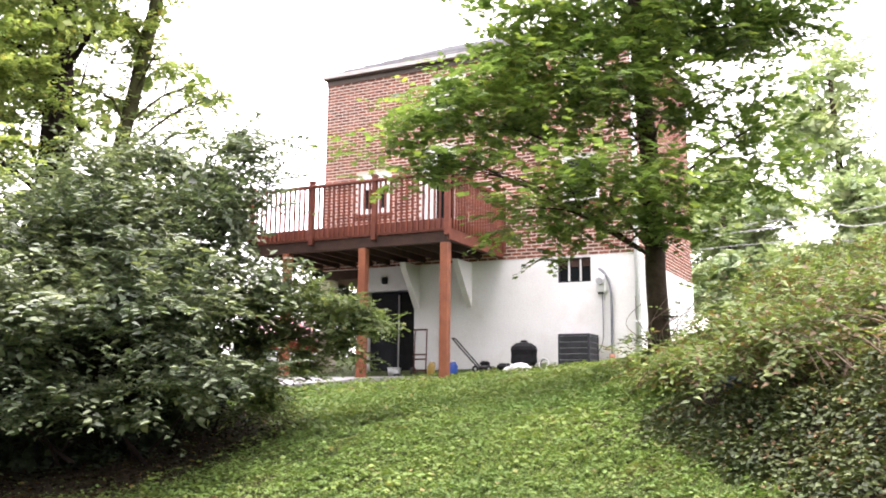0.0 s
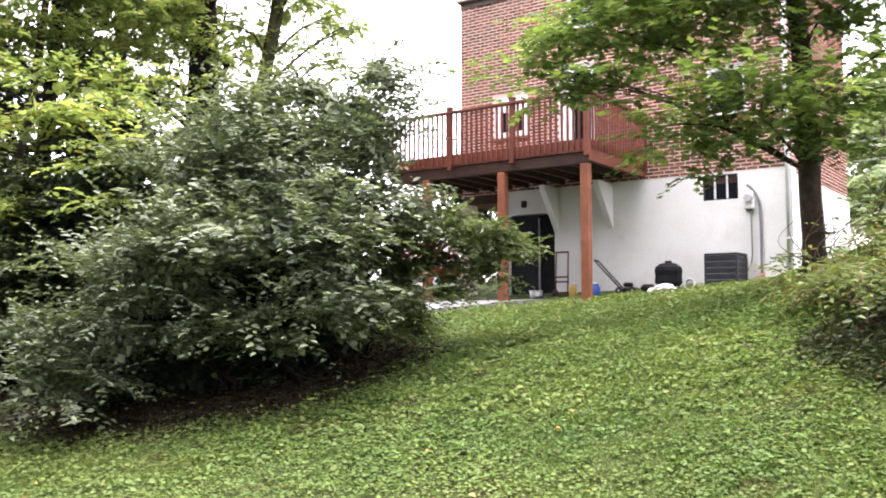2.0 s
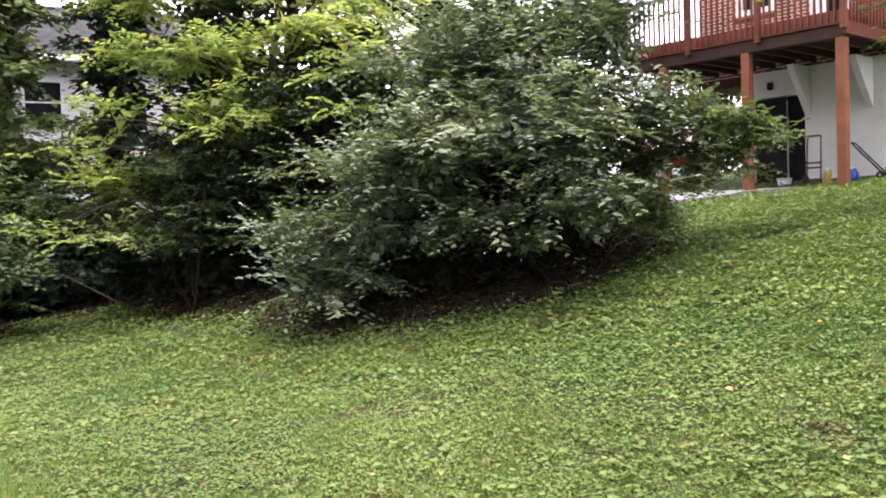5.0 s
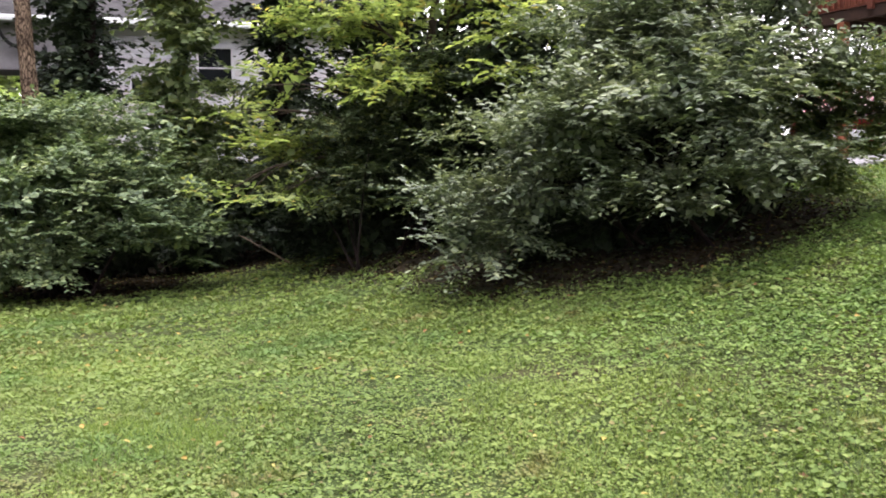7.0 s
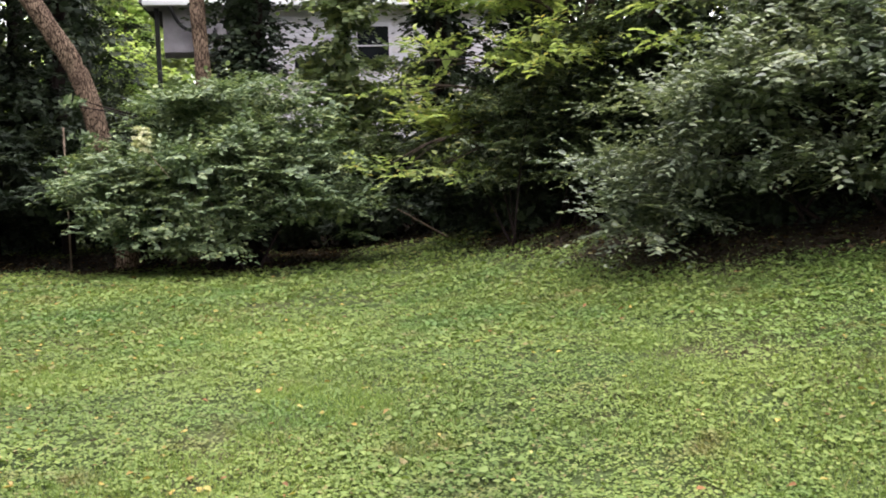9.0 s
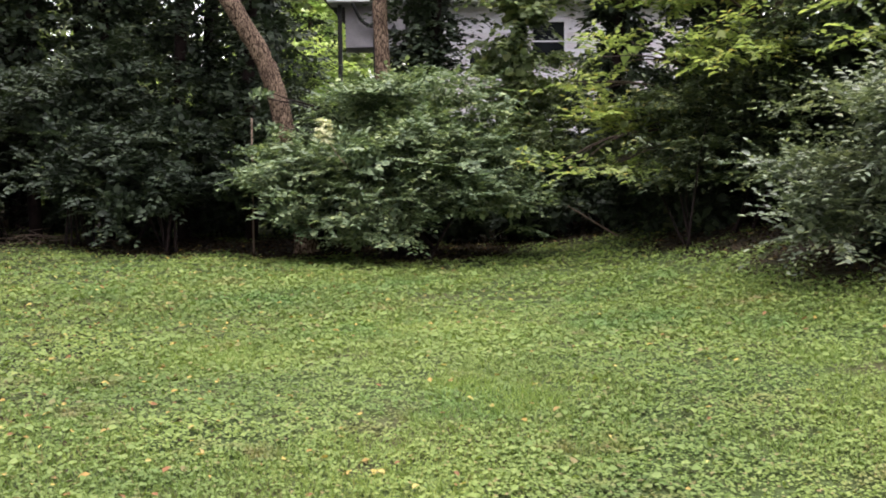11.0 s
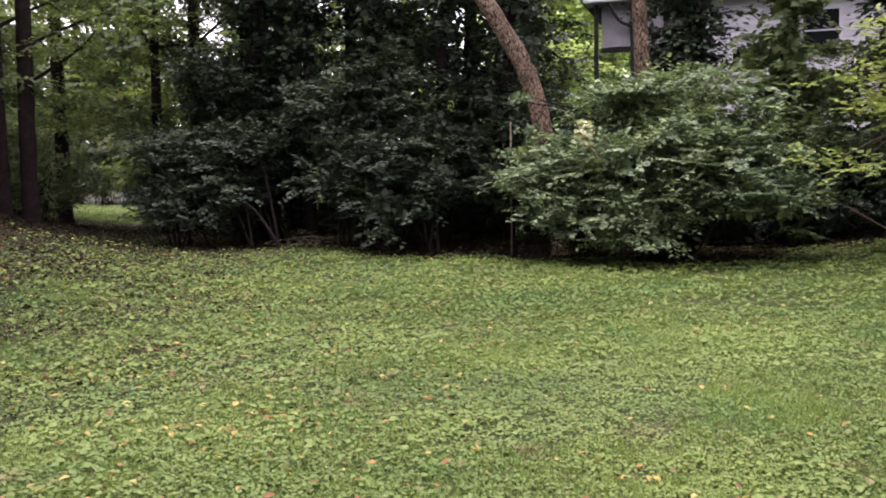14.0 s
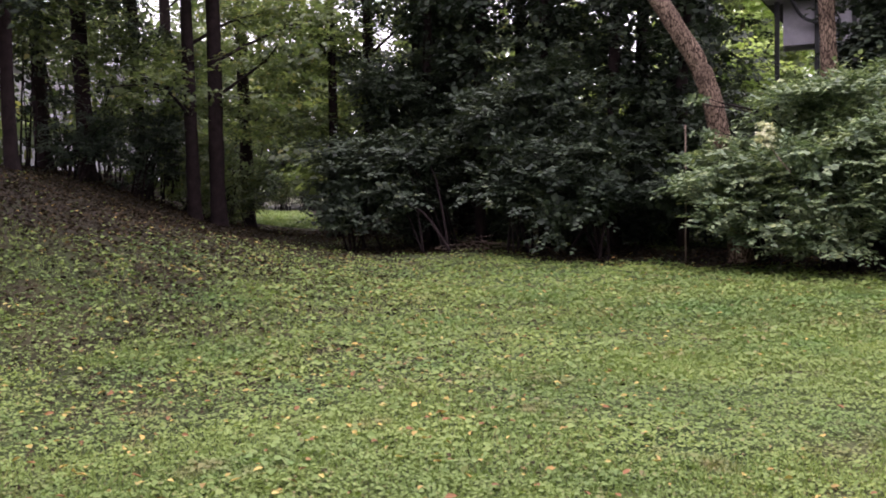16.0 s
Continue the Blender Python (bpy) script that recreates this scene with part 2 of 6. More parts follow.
M["leaf_fallen"] = leafy("fallen_leaf", (0.27, 0.17, 0.065), (0.42, 0.31, 0.10), (0.50, 0.42, 0.17), (0.20, 0.10, 0.05), 0.3, 0.7, 0.2, 3.0, sheen=0.2)
M["cream_petal"] = leafy("cream_petal", (0.45, 0.45, 0.33), (0.55, 0.55, 0.42), (0.66, 0.66, 0.54), (0.5, 0.5, 0.3), 0.05, 0.6, 0.3, 3.0)
M["blue_cloth"] = surface("blue_cloth", (0.03, 0.045, 0.09), (0.16, 0.19, 0.26), 0.8, 12.0, 40.0, 0.5)


# ---- building blocks ----
def part(name, bm, material, parent, label="", kind=""):
    """Links a bmesh as one mesh object under a thing or a part."""
    me = bpy.data.meshes.new(name)
    bm.to_mesh(me)
    bm.free()
    return part_mesh(name, me, material, parent, label, kind)


def part_mesh(name, me, material, parent, label="", kind="", shared=False):
    if not shared:
        me.materials.append(M[material])
    ob = new(name, me)
    if parent is not None:
        ob.parent = parent
    return tagged(ob, label, kind=kind)


def thing(name, m, label, category, group="", kind=""):
    e = new(name)
    e.empty_display_size = 0.2
    e.matrix_world = m
    return tagged(e, label, category, group, kind)


def box(bm, lo, hi, bevel=0.0, m=None):
    v = [bm.verts.new(((lo, hi)[i][0], (lo, hi)[j][1], (lo, hi)[k][2])) for i in (0, 1) for j in (0, 1) for k in (0, 1)]
    fs = [bm.faces.new([v[i] for i in q]) for q in ((0, 1, 3, 2), (4, 6, 7, 5), (0, 4, 5, 1), (2, 3, 7, 6), (0, 2, 6, 4), (1, 5, 7, 3))]
    if bevel:
        es = list({e for f in fs for e in f.edges})
        r = bmesh.ops.bevel(bm, geom=es, offset=bevel, segments=1, affect="EDGES", profile=0.5)
        v = list({w for f in r["faces"] for w in f.verts} | {w for w in v if w.is_valid})
    if m is not None:
        bmesh.ops.transform(bm, matrix=m, verts=v)
    return bm


def boxes(*pairs, bevel=0.0):
    bm = bmesh.new()
    for lo, hi in pairs:
        box(bm, lo, hi, bevel)
    return bm


def prism(points, axis, a, b):
    """A flat outline, given in the two other axes, pulled from a to b along axis."""
    bm = bmesh.new()
    rings = []
    for d in (a, b):
        rings.append([bm.verts.new((d, p, q) if axis == 0 else (p, d, q) if axis == 1 else (p, q, d)) for p, q in points])
    n = len(points)
    bm.faces.new(rings[0])
    bm.faces.new(rings[1][::-1])
    for i in range(n):
        bm.faces.new((rings[0][i], rings[1][i], rings[1][(i + 1) % n], rings[0][(i + 1) % n]))
    bmesh.ops.recalc_face_normals(bm, faces=bm.faces)
    return bm


def tube(points, radii, sides=10, wobble=0.0, seed=0, closed=True):
    """A round limb along points; radii taper, wobble makes the skin uneven."""
    rng = np.random.default_rng(seed)
    p = np.array(points, float)
    r = np.broadcast_to(np.array(radii, float), (len(p),))
    d = np.gradient(p, axis=0)
    d /= np.linalg.norm(d, axis=1)[:, None] + 1e-9
    ref = np.where(np.abs(d[:, 2:3]) > 0.9, np.array([[1.0, 0, 0]]), np.array([[0, 0, 1.0]]))
    s = np.cross(d, ref)
    s /= np.linalg.norm(s, axis=1)[:, None]
    w = np.cross(d, s)
    a = np.linspace(0, 2 * np.pi, sides, endpoint=False)
    lump = 1 + wobble * (rng.random((len(p), sides)) - 0.5)
    v = p[:, None] + (r[:, None] * lump)[..., None] * (np.cos(a)[None, :, None] * s[:, None] + np.sin(a)[None, :, None] * w[:, None])
    f = []
    for i in range(len(p) - 1):
        for j in range(sides):
            k = (j + 1) % sides
            f.append((i * sides + j, i * sides + k, (i + 1) * sides + k, (i + 1) * sides + j))
    if closed:
        f.append(tuple(range(sides))[::-1])
        f.append(tuple((len(p) - 1) * sides + j for j in range(sides)))
    return v.reshape(-1, 3), f


def tube_mesh(name, runs):
    vs, fs, n = [], [], 0
    for v, f in runs:
        vs.append(v)
        fs += [tuple(i + n for i in q) for q in f]
        n += len(v)
    me = bpy.data.meshes.new(name)
    me.from_pydata(np.concatenate(vs).tolist(), [], fs)
    me.polygons.foreach_set("use_smooth", [len(p.vertices) == 4 for p in me.polygons])
    me.update()
    return me


def bend(points, n):
    """A smooth run of n points through a few given ones."""
    p = np.array(points, float)
    t = np.linspace(0, len(p) - 1, n)
    q = np.concatenate([[2 * p[0] - p[1]], p, [2 * p[-1] - p[-2]]])
    i = np.minimum(t.astype(int), len(p) - 2)
    u = (t - i)[:, None]
    a, b, c, d = q[i], q[i + 1], q[i + 2], q[i + 3]
    return 0.5 * (2 * b + (c - a) * u + (2 * a - 5 * b + 4 * c - d) * u ** 2 + (3 * b - a - 3 * c + d) * u ** 3)


# leaf outlines: (along, across, lift) and triangles
OVAL = ([(0, 0, 0), (0.32, 0.5, 0.10), (0.70, 0.36, 0.06), (1, 0, -0.10), (0.70, -0.36, 0.06), (0.32, -0.5, 0.10)], [(0, 3, 2), (0, 2, 1), (0, 4, 3), (0, 5, 4)])
DIAMOND = ([(0, 0, 0), (0.45, 0.5, 0.12), (1, 0, -0.05), (0.45, -0.5, 0.12)], [(0, 2, 1), (0, 3, 2)])
LOBED = ([(0, 0, 0), (0.12, 0.50, 0.05), (0.36, 0.26, 0.02), (0.68, 0.52, -0.06), (0.66, 0.18, 0.0), (1.0, 0, -0.12), (0.66, -0.18, 0.0), (0.68, -0.52, -0.06), (0.36, -0.26, 0.02), (0.12, -0.50, 0.05)],
         [(0, 2, 1), (0, 4, 2), (2, 4, 3), (0, 5, 4), (0, 6, 5), (0, 8, 6), (8, 7, 6), (0, 9, 8)])
SLIVER = ([(0, 0.5, 0), (0, -0.5, 0), (1, 0, -0.15)], [(0, 1, 2)])
BLADE = ([(0, 0, 0), (0.5, 0.5, 0.1), (0.5, -0.5, 0.1), (1, 0, -0.2)], [(0, 2, 1), (1, 2, 3)])


def unit(a):
    return a / (np.linalg.norm(a, axis=-1, keepdims=True) + 1e-9)


def leaf_mesh(name, P, D, N, L, W, shape):
    """One mesh of many leaves: places, pointing directions, normals, lengths and widths."""
    tv, tf = np.array(shape[0]), np.array(shape[1])
    D = unit(D)
    S = unit(np.cross(N, D))
    N = np.cross(D, S)
    v = P[:, None] + (tv[None, :, 0:1] * L[:, None, None]) * D[:, None] + (tv[None, :, 1:2] * W[:, None, None]) * S[:, None] + (tv[None, :, 2:3] * L[:, None, None]) * N[:, None]
    f = tf[None] + (np.arange(len(P)) * len(tv))[:, None, None]
    f = f.reshape(-1, 3)
    me = bpy.data.meshes.new(name)
    me.vertices.add(len(P) * len(tv))
    me.vertices.foreach_set("co", v.astype(np.float32).ravel())
    me.loops.add(f.size)
    me.loops.foreach_set("vertex_index", f.astype(np.int32).ravel())
    me.polygons.add(len(f))
    me.polygons.foreach_set("loop_start", np.arange(0, f.size, 3, dtype=np.int32))
    me.update(calc_edges=True)
    me.validate()
    return me


def wave(p, f, s):
    """Smooth pseudo-noise from -1 to 1 at each of many places."""
    q = p * f
    a = np.sin(q[:, 0] * 1.7 + s + 1.3 * np.sin(q[:, 1] * 1.1 + s)) + np.sin(q[:, 1] * 1.9 + 2 * s + 1.1 * np.sin(q[:, 2] * 1.3)) + np.sin(q[:, 2] * 2.1 + 3 * s + 1.2 * np.sin(q[:, 0] * 1.2 - s))
    return a / 3


def blob_points(rng, blobs, count, shell=0.45, gaps=0.25, rough=0.28, under=0.0):
    """Places inside lumpy ellipsoids, thicker towards their skins, with gaps. A blob: x, y, z, rx, ry, rz."""
    b = np.array(blobs, float)
    vol = b[:, 3] * b[:, 4] * b[:, 5]
    vol = vol ** 0.8
    pick = rng.choice(len(b), count, p=vol / vol.sum())
    d = unit(rng.normal(size=(count, 3)))
    r = (shell ** 3 + (1 - shell ** 3) * rng.random(count)) ** (1 / 3)
    c = b[pick]
    r = r * (1 + rough * wave(d * 3 + c[:, :3] * 2, 1.3, 2.0) + rough * 0.6 * wave(d * 7 + c[:, :3], 1.7, 5.0))
    p = c[:, :3] + d * r[:, None] * c[:, 3:6]
    out = unit(d / c[:, 3:6])
    # few leaves grow on the shaded undersides
    low = (out[:, 2] < -0.1) & (rng.random(count) < under)
    keep = ~low & (wave(p, 2.2, 1.7) + 0.7 * wave(p, 4.6, 4.1) > -1.0 + gaps * 2)
    return p[keep], out[keep]


def crown(name, parent, material, seed, blobs, twigs, per=12, twig=0.45, leaf=0.07, slim=0.5, shape=DIAMOND, droop=0.25, flat=0.75, shell=0.45, gaps=0.25, rough=0.28, label="", jitter=0.35, clump=0.32, bunch=9, core=0.5, core_leaf=1.6, thick=0.55, under=0.2):
    """A crown of leaves: sprays on small twigs, the twigs in clumps, and a dense shaded heart."""
    rng = np.random.default_rng(seed)
    cp, co = blob_points(rng, blobs, max(6, int(twigs * (1 + 0.4 * under)) // bunch), shell, gaps, rough, under)
    m = len(cp)
    size = clump * (0.55 + 0.9 * rng.random(m))
    idx = np.repeat(np.arange(m), bunch)
    n = len(idx)
    off = unit(rng.normal(size=(n, 3))) * (rng.random((n, 1)) ** 0.45)
    off[:, 2] = np.abs(off[:, 2]) * thick - 0.3 * thick
    p = cp[idx] + off * size[idx, None]
    out = unit(co[idx] * 0.7 + off)
    d = unit(out * np.array([1, 1, 0.5]) + rng.normal(size=(n, 3)) * 0.35 + np.array([0, 0, 0.1]))
    d[:, 2] = np.maximum(d[:, 2], -0.25)
    ln = twig * (0.6 + 0.8 * rng.random(n))
    u = (np.arange(per) + 0.5) / per
    uu = u[None, :, None]
    pos = p[:, None] + d[:, None] * ln[:, None, None] * (uu - 0.4) + np.array([0, 0, -1.0]) * (droop * ln)[:, None, None] * uu ** 2
    side = unit(np.cross(d, np.array([0, 0, 1.0])) + 1e-6)
    sg = np.where(np.arange(per) % 2 == 0, 1.0, -1.0)[None, :, None]
    dirs = d[:, None] * 0.6 + side[:, None] * sg * 0.9 + rng.normal(size=(n, per, 3)) * jitter * np.array([1, 1, 0.35])
    dirs[..., 2] -= droop * 0.35
    nor = np.array([0, 0, 1.0]) * flat + out[:, None] * (1 - flat) + rng.normal(size=(n, 1, 3)) * 0.13 + rng.normal(size=(n, per, 3)) * 0.13
    k = n * per
    L = leaf * (0.65 + 0.7 * rng.random(k))
    me = leaf_mesh(name, pos.reshape(k, 3), dirs.reshape(k, 3), nor.reshape(k, 3), L, L * slim * (0.85 + 0.3 * rng.random(k)), shape)
    ob = part_mesh(name, me, material, parent, label, "stuff")
    if core:
        b = np.array(blobs, float)
        b[:, 3:6] *= 0.66
        q, qo = blob_points(rng, b, int(twigs * core), 0.0, 0.05, 0.2, under * 0.5)
        c = len(q)
        cl = leaf * core_leaf * (0.6 + 0.8 * rng.random(c))
        me = leaf_mesh("inner_leaves", q, rng.normal(size=(c, 3)), rng.normal(size=(c, 3)) + np.array([0, 0, 0.5]), cl, cl * 0.8, DIAMOND)
        part_mesh("inner_leaves", me, material, parent, "", "stuff")
    return ob


def limbs(name, parent, material, runs, sides=8, wobble=0.25, seed=0, label=""):
    """Each run (points, r0, r1) becomes a limb of its own."""
    for i, (pts, r0, r1) in enumerate(runs):
        n = max(4, len(pts) * 4)
        q = bend(pts, n)
        me = tube_mesh(name, [tube(q, np.linspace(r0, r1, n), sides, wobble, seed + i)])
        part_mesh(name, me, material, parent, label)


def stem_fan(rng, base, blobs, count, r0=0.03):
    """Arching stems from a shrub's foot into its blobs."""
    runs = []
    for i in range(count):
        b = blobs[rng.integers(len(blobs))]
        t = np.array(b[:3]) + rng.normal(size=3) * np.array(b[3:6]) * 0.35
        s = np.array(base) + np.array([rng.normal() * 0.35, rng.normal() * 0.35, 0])
        s[2] = ground_z(s[0], s[1]) - 0.05
        mid = s * 0.5 + t * 0.5
        mid[2] += 0.15 * abs(t[2] - s[2]) + 0.14 * np.hypot(t[0] - s[0], t[1] - s[1])
        runs.append(([s, mid, t], r0 * (0.6 + 0.8 * rng.random()), r0 * 0.25))
    return runs


# ---- the lie of the land ----
def soft(v, k=0.8):
    return k * np.logaddexp(0, np.asarray(v, float) / k)


def ground_z(x, y):
    x, y = np.asarray(x, float), np.asarray(y, float)
    v = np.clip(0.6 * x + y, -40, 24)
    z = 0.27 * soft(v - 4.9) - 0.175 * soft(v - 10.2)
    fade = 1 / (1 + np.exp(np.clip((y - 14.4) / 0.7, -40, 40)))
    z = z + 0.44 * soft(x - 1.75, 0.45) * (0.16 + 0.84 * fade) / (1 + 0.05 * np.maximum(x - 3, 0) ** 2)
    west = 1 / (1 + np.exp(np.clip((x + 11.5) / 1.6, -40, 40)))
    z = z + 0.40 * soft(1.4 - y, 0.9) * west / (1 + 0.03 * np.maximum(-y - 3, 0) ** 2)
    z = z + 0.03 * np.sin(x * 0.9 + 0.5 * np.sin(y * 0.7)) + 0.025 * np.sin(y * 1.3 + 0.8 * np.sin(x * 0.6))
    return z


def gz(x, y):
    return float(ground_z(x, y))


# ---- ground, slab ----
TABLE = np.random.default_rng(77).random((256, 256))


def cells(x, y, size, shift=0):
    """Smooth random field from 0 to 1 with lumps of the given size."""
    u, v = x / size + 40.3 * shift, y / size + 17.7 * shift
    i, j = np.floor(u).astype(int), np.floor(v).astype(int)
    p, q = u - i, v - j
    p, q = p * p * (3 - 2 * p), q * q * (3 - 2 * q)
    i0, i1, j0, j1 = i % 256, (i + 1) % 256, j % 256, (j + 1) % 256
    return (TABLE[i0, j0] * (1 - p) + TABLE[i1, j0] * p) * (1 - q) + (TABLE[i0, j1] * (1 - p) + TABLE[i1, j1] * p) * q


def litter_shade_share(x, y):
    """How far bare leaf litter takes over from the lawn: under the shrubs and on the wooded bank. It also paints their
    shade on the ground.
    """
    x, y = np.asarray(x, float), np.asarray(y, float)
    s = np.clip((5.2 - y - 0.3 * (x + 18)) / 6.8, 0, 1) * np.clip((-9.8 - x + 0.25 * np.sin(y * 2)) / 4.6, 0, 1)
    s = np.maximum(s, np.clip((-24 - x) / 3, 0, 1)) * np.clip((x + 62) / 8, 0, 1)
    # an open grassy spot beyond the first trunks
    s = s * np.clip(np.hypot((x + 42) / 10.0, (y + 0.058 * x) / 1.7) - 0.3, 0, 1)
    # brown worn turf towards the wood, which also darkens the lawn like tree shade
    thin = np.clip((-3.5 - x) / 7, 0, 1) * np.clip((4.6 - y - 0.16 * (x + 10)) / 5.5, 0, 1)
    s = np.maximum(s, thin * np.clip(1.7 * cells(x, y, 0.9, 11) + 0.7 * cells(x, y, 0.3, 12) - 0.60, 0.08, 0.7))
    # round dark patches that paint the shade at the shrubs' feet
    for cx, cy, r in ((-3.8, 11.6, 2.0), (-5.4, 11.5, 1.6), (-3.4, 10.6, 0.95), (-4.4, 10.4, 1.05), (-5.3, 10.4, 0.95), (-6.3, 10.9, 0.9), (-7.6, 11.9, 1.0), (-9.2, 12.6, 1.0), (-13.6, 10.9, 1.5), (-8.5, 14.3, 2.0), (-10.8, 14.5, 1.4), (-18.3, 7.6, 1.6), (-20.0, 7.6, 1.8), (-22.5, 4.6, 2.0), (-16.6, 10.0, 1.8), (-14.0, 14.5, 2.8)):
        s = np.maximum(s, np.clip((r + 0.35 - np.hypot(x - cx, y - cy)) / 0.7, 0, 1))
    # dark ground that paints the shaded gaps between the creeping ivy leaves
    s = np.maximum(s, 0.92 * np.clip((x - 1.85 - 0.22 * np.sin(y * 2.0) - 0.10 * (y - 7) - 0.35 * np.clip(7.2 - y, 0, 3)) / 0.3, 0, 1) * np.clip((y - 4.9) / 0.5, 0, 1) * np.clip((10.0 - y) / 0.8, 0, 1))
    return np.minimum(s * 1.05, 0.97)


def ground_sheet():
    xs = np.concatenate([[-900, -300, -120, -70], np.arange(-50, 20.01, 0.4), [26, 40, 70, 120, 300, 900]])
    ys = np.concatenate([[-900, -300, -100, -40, -20], np.arange(-12, 30.01, 0.4), [36, 45, 60, 100, 300, 900]])
    X, Y = np.meshgrid(xs, ys)
    Z = ground_z(X, Y)
    # the land levels off far away, and lies a little under the slab beside the house
    far = np.clip((np.hypot(X + 10, Y - 8) - 60) / 200, 0, 1)
    Z = Z * (1 - far)
    n, m = len(xs), len(ys)
    f = [(j * n + i, j * n + i + 1, (j + 1) * n + i + 1, (j + 1) * n + i) for j in range(m - 1) for i in range(n - 1)]
    me = bpy.data.meshes.new("ground")
    me.from_pydata(np.stack([X, Y, Z], -1).reshape(-1, 3).tolist(), [], f)
    me.polygons.foreach_set("use_smooth", [True] * len(f))
    mat, t, p, o = nodes_of("turf_soil")
    big = noise_of(t, 0.45, 5.0)
    col = ramp_of(t, big, [(0.30, (0.040, 0.064, 0.019)), (0.5, (0.057, 0.083, 0.025)), (0.72, (0.080, 0.098, 0.033))])
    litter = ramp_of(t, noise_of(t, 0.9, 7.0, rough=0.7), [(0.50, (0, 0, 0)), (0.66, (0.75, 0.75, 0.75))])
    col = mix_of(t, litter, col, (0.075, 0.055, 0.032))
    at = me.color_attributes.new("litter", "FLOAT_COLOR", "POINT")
    sh = litter_shade_share(X, Y).ravel()
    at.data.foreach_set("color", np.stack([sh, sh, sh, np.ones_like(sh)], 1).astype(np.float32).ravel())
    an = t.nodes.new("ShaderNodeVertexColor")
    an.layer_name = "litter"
    # brown and mossy litter tint, kept near black to carry the shade
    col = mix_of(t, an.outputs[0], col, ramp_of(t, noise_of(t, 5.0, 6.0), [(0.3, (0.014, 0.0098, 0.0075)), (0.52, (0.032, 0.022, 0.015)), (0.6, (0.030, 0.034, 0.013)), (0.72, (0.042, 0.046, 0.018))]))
    fine = noise_of(t, 38.0, 4.0)
    col = mix_of(t, 0.8, col, ramp_of(t, fine, [(0.3, (0.38, 0.38, 0.33)), (0.7, (1.3, 1.3, 1.2))]), "MULTIPLY")
    t.links.new(col, p.inputs["Base Color"])
    p.inputs["Roughness"].default_value = 0.95
    p.inputs["Specular IOR Level"].default_value = 0.2
    bump_of(t, fine, 1.0, 0.04, p)
    me.materials.append(mat)
    return tagged(new("ground", me), "sloping lawn of clover and grass with bare soil patches", "ground", kind="structure")


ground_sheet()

H = pose(3.55, 17.2, 0, 0, 0, -27)


def at_house(x, y, z=0.0):
    return H @ Vector((x, y, z))


def in_house(x, y):
    """House coordinates of world places."""
    c, s = math.cos(radians(27)), math.sin(radians(27))
    dx, dy = x - 3.55, y - 17.2
    return dx * c - dy * s, dx * s + dy * c


DRIVE = [(-3.05, 0.05), (-3.1, -2.0), (-4.3, -2.65), (-5.0, -4.2), (-6.6, -6.0), (-11.0, -6.5), (-11.0, 12.0), (-5.9, 12.0), (-5.9, 0.05)]


def on_drive(hx, hy):
    """Whether house-frame places lie on the driveway slab."""
    inside = np.zeros(np.shape(hx), bool)
    for (x0, y0), (x1, y1) in zip(DRIVE, DRIVE[1:] + DRIVE[:1]):
        cross = ((y0 > hy) != (y1 > hy)) & (hx < (x1 - x0) * (hy - y0) / (y1 - y0 + 1e-9) + x0)
        inside ^= cross
    return inside


def driveway():
    """Concrete that lies level under the deck and follows the slope beyond it."""
    n = 24
    bm = bmesh.new()
    edge = []
    for (x0, y0), (x1, y1) in zip(DRIVE, DRIVE[1:] + DRIVE[:1]):
        k = max(1, int(math.hypot(x1 - x0, y1 - y0) / 0.5))
        edge += [(x0 + (x1 - x0) * i / k, y0 + (y1 - y0) * i / k) for i in range(k)]
    vs = [bm.verts.new((x, y, 0)) for x, y in edge]
    bm.faces.new(vs)
    for c in np.arange(-6.0, 12.0, 0.5):
        bmesh.ops.bisect_plane(bm, geom=list(bm.verts) + list(bm.edges) + list(bm.faces), plane_co=(0, c, 0), plane_no=(0, 1, 0))
    for c in np.arange(-10.5, -3.0, 0.5):
        bmesh.ops.bisect_plane(bm, geom=list(bm.verts) + list(bm.edges) + list(bm.faces), plane_co=(c, 0, 0), plane_no=(1, 0, 0))
    for v in bm.verts:
        w = at_house(v.co.x, v.co.y)
        f = min(max((v.co.y + 2.9) / 1.2, 0), 1)
        v.co.z = (gz(w.x, w.y) + 0.06) * (1 - f) + 2.09 * f
    r = bmesh.ops.extrude_face_region(bm, geom=list(bm.faces))
    for v in r["geom"]:
        if isinstance(v, bmesh.types.BMVert):
            v.co.z -= 0.3
    bmesh.ops.recalc_face_normals(bm, faces=bm.faces)
    ob = part("driveway", bm, "concrete", None, "grey concrete driveway slab running under the deck", "structure")
    ob.matrix_world = H
    return tagged(ob, category="driveway")


driveway()


# ---- the brick house ----
house = thing("house", H, "red brick house on a white painted basement wall", "house")
EAVE, BASE, LEFT, DEEP = 8.62, 4.38, -6.88, 4.4
# openings in the front wall: x0, x1, z0, z1
OPEN = {"deck_window": (-6.04, -5.21, 5.53, 6.42), "deck_door": (-4.50, -3.70, 4.80, 6.83), "upper_window": (-4.30, -3.50, 7.56, 8.30),
        "right_window": (-1.44, -0.72, 5.41, 6.32), "upper_right_window": (-1.44, -0.72, 7.46, 8.33)}


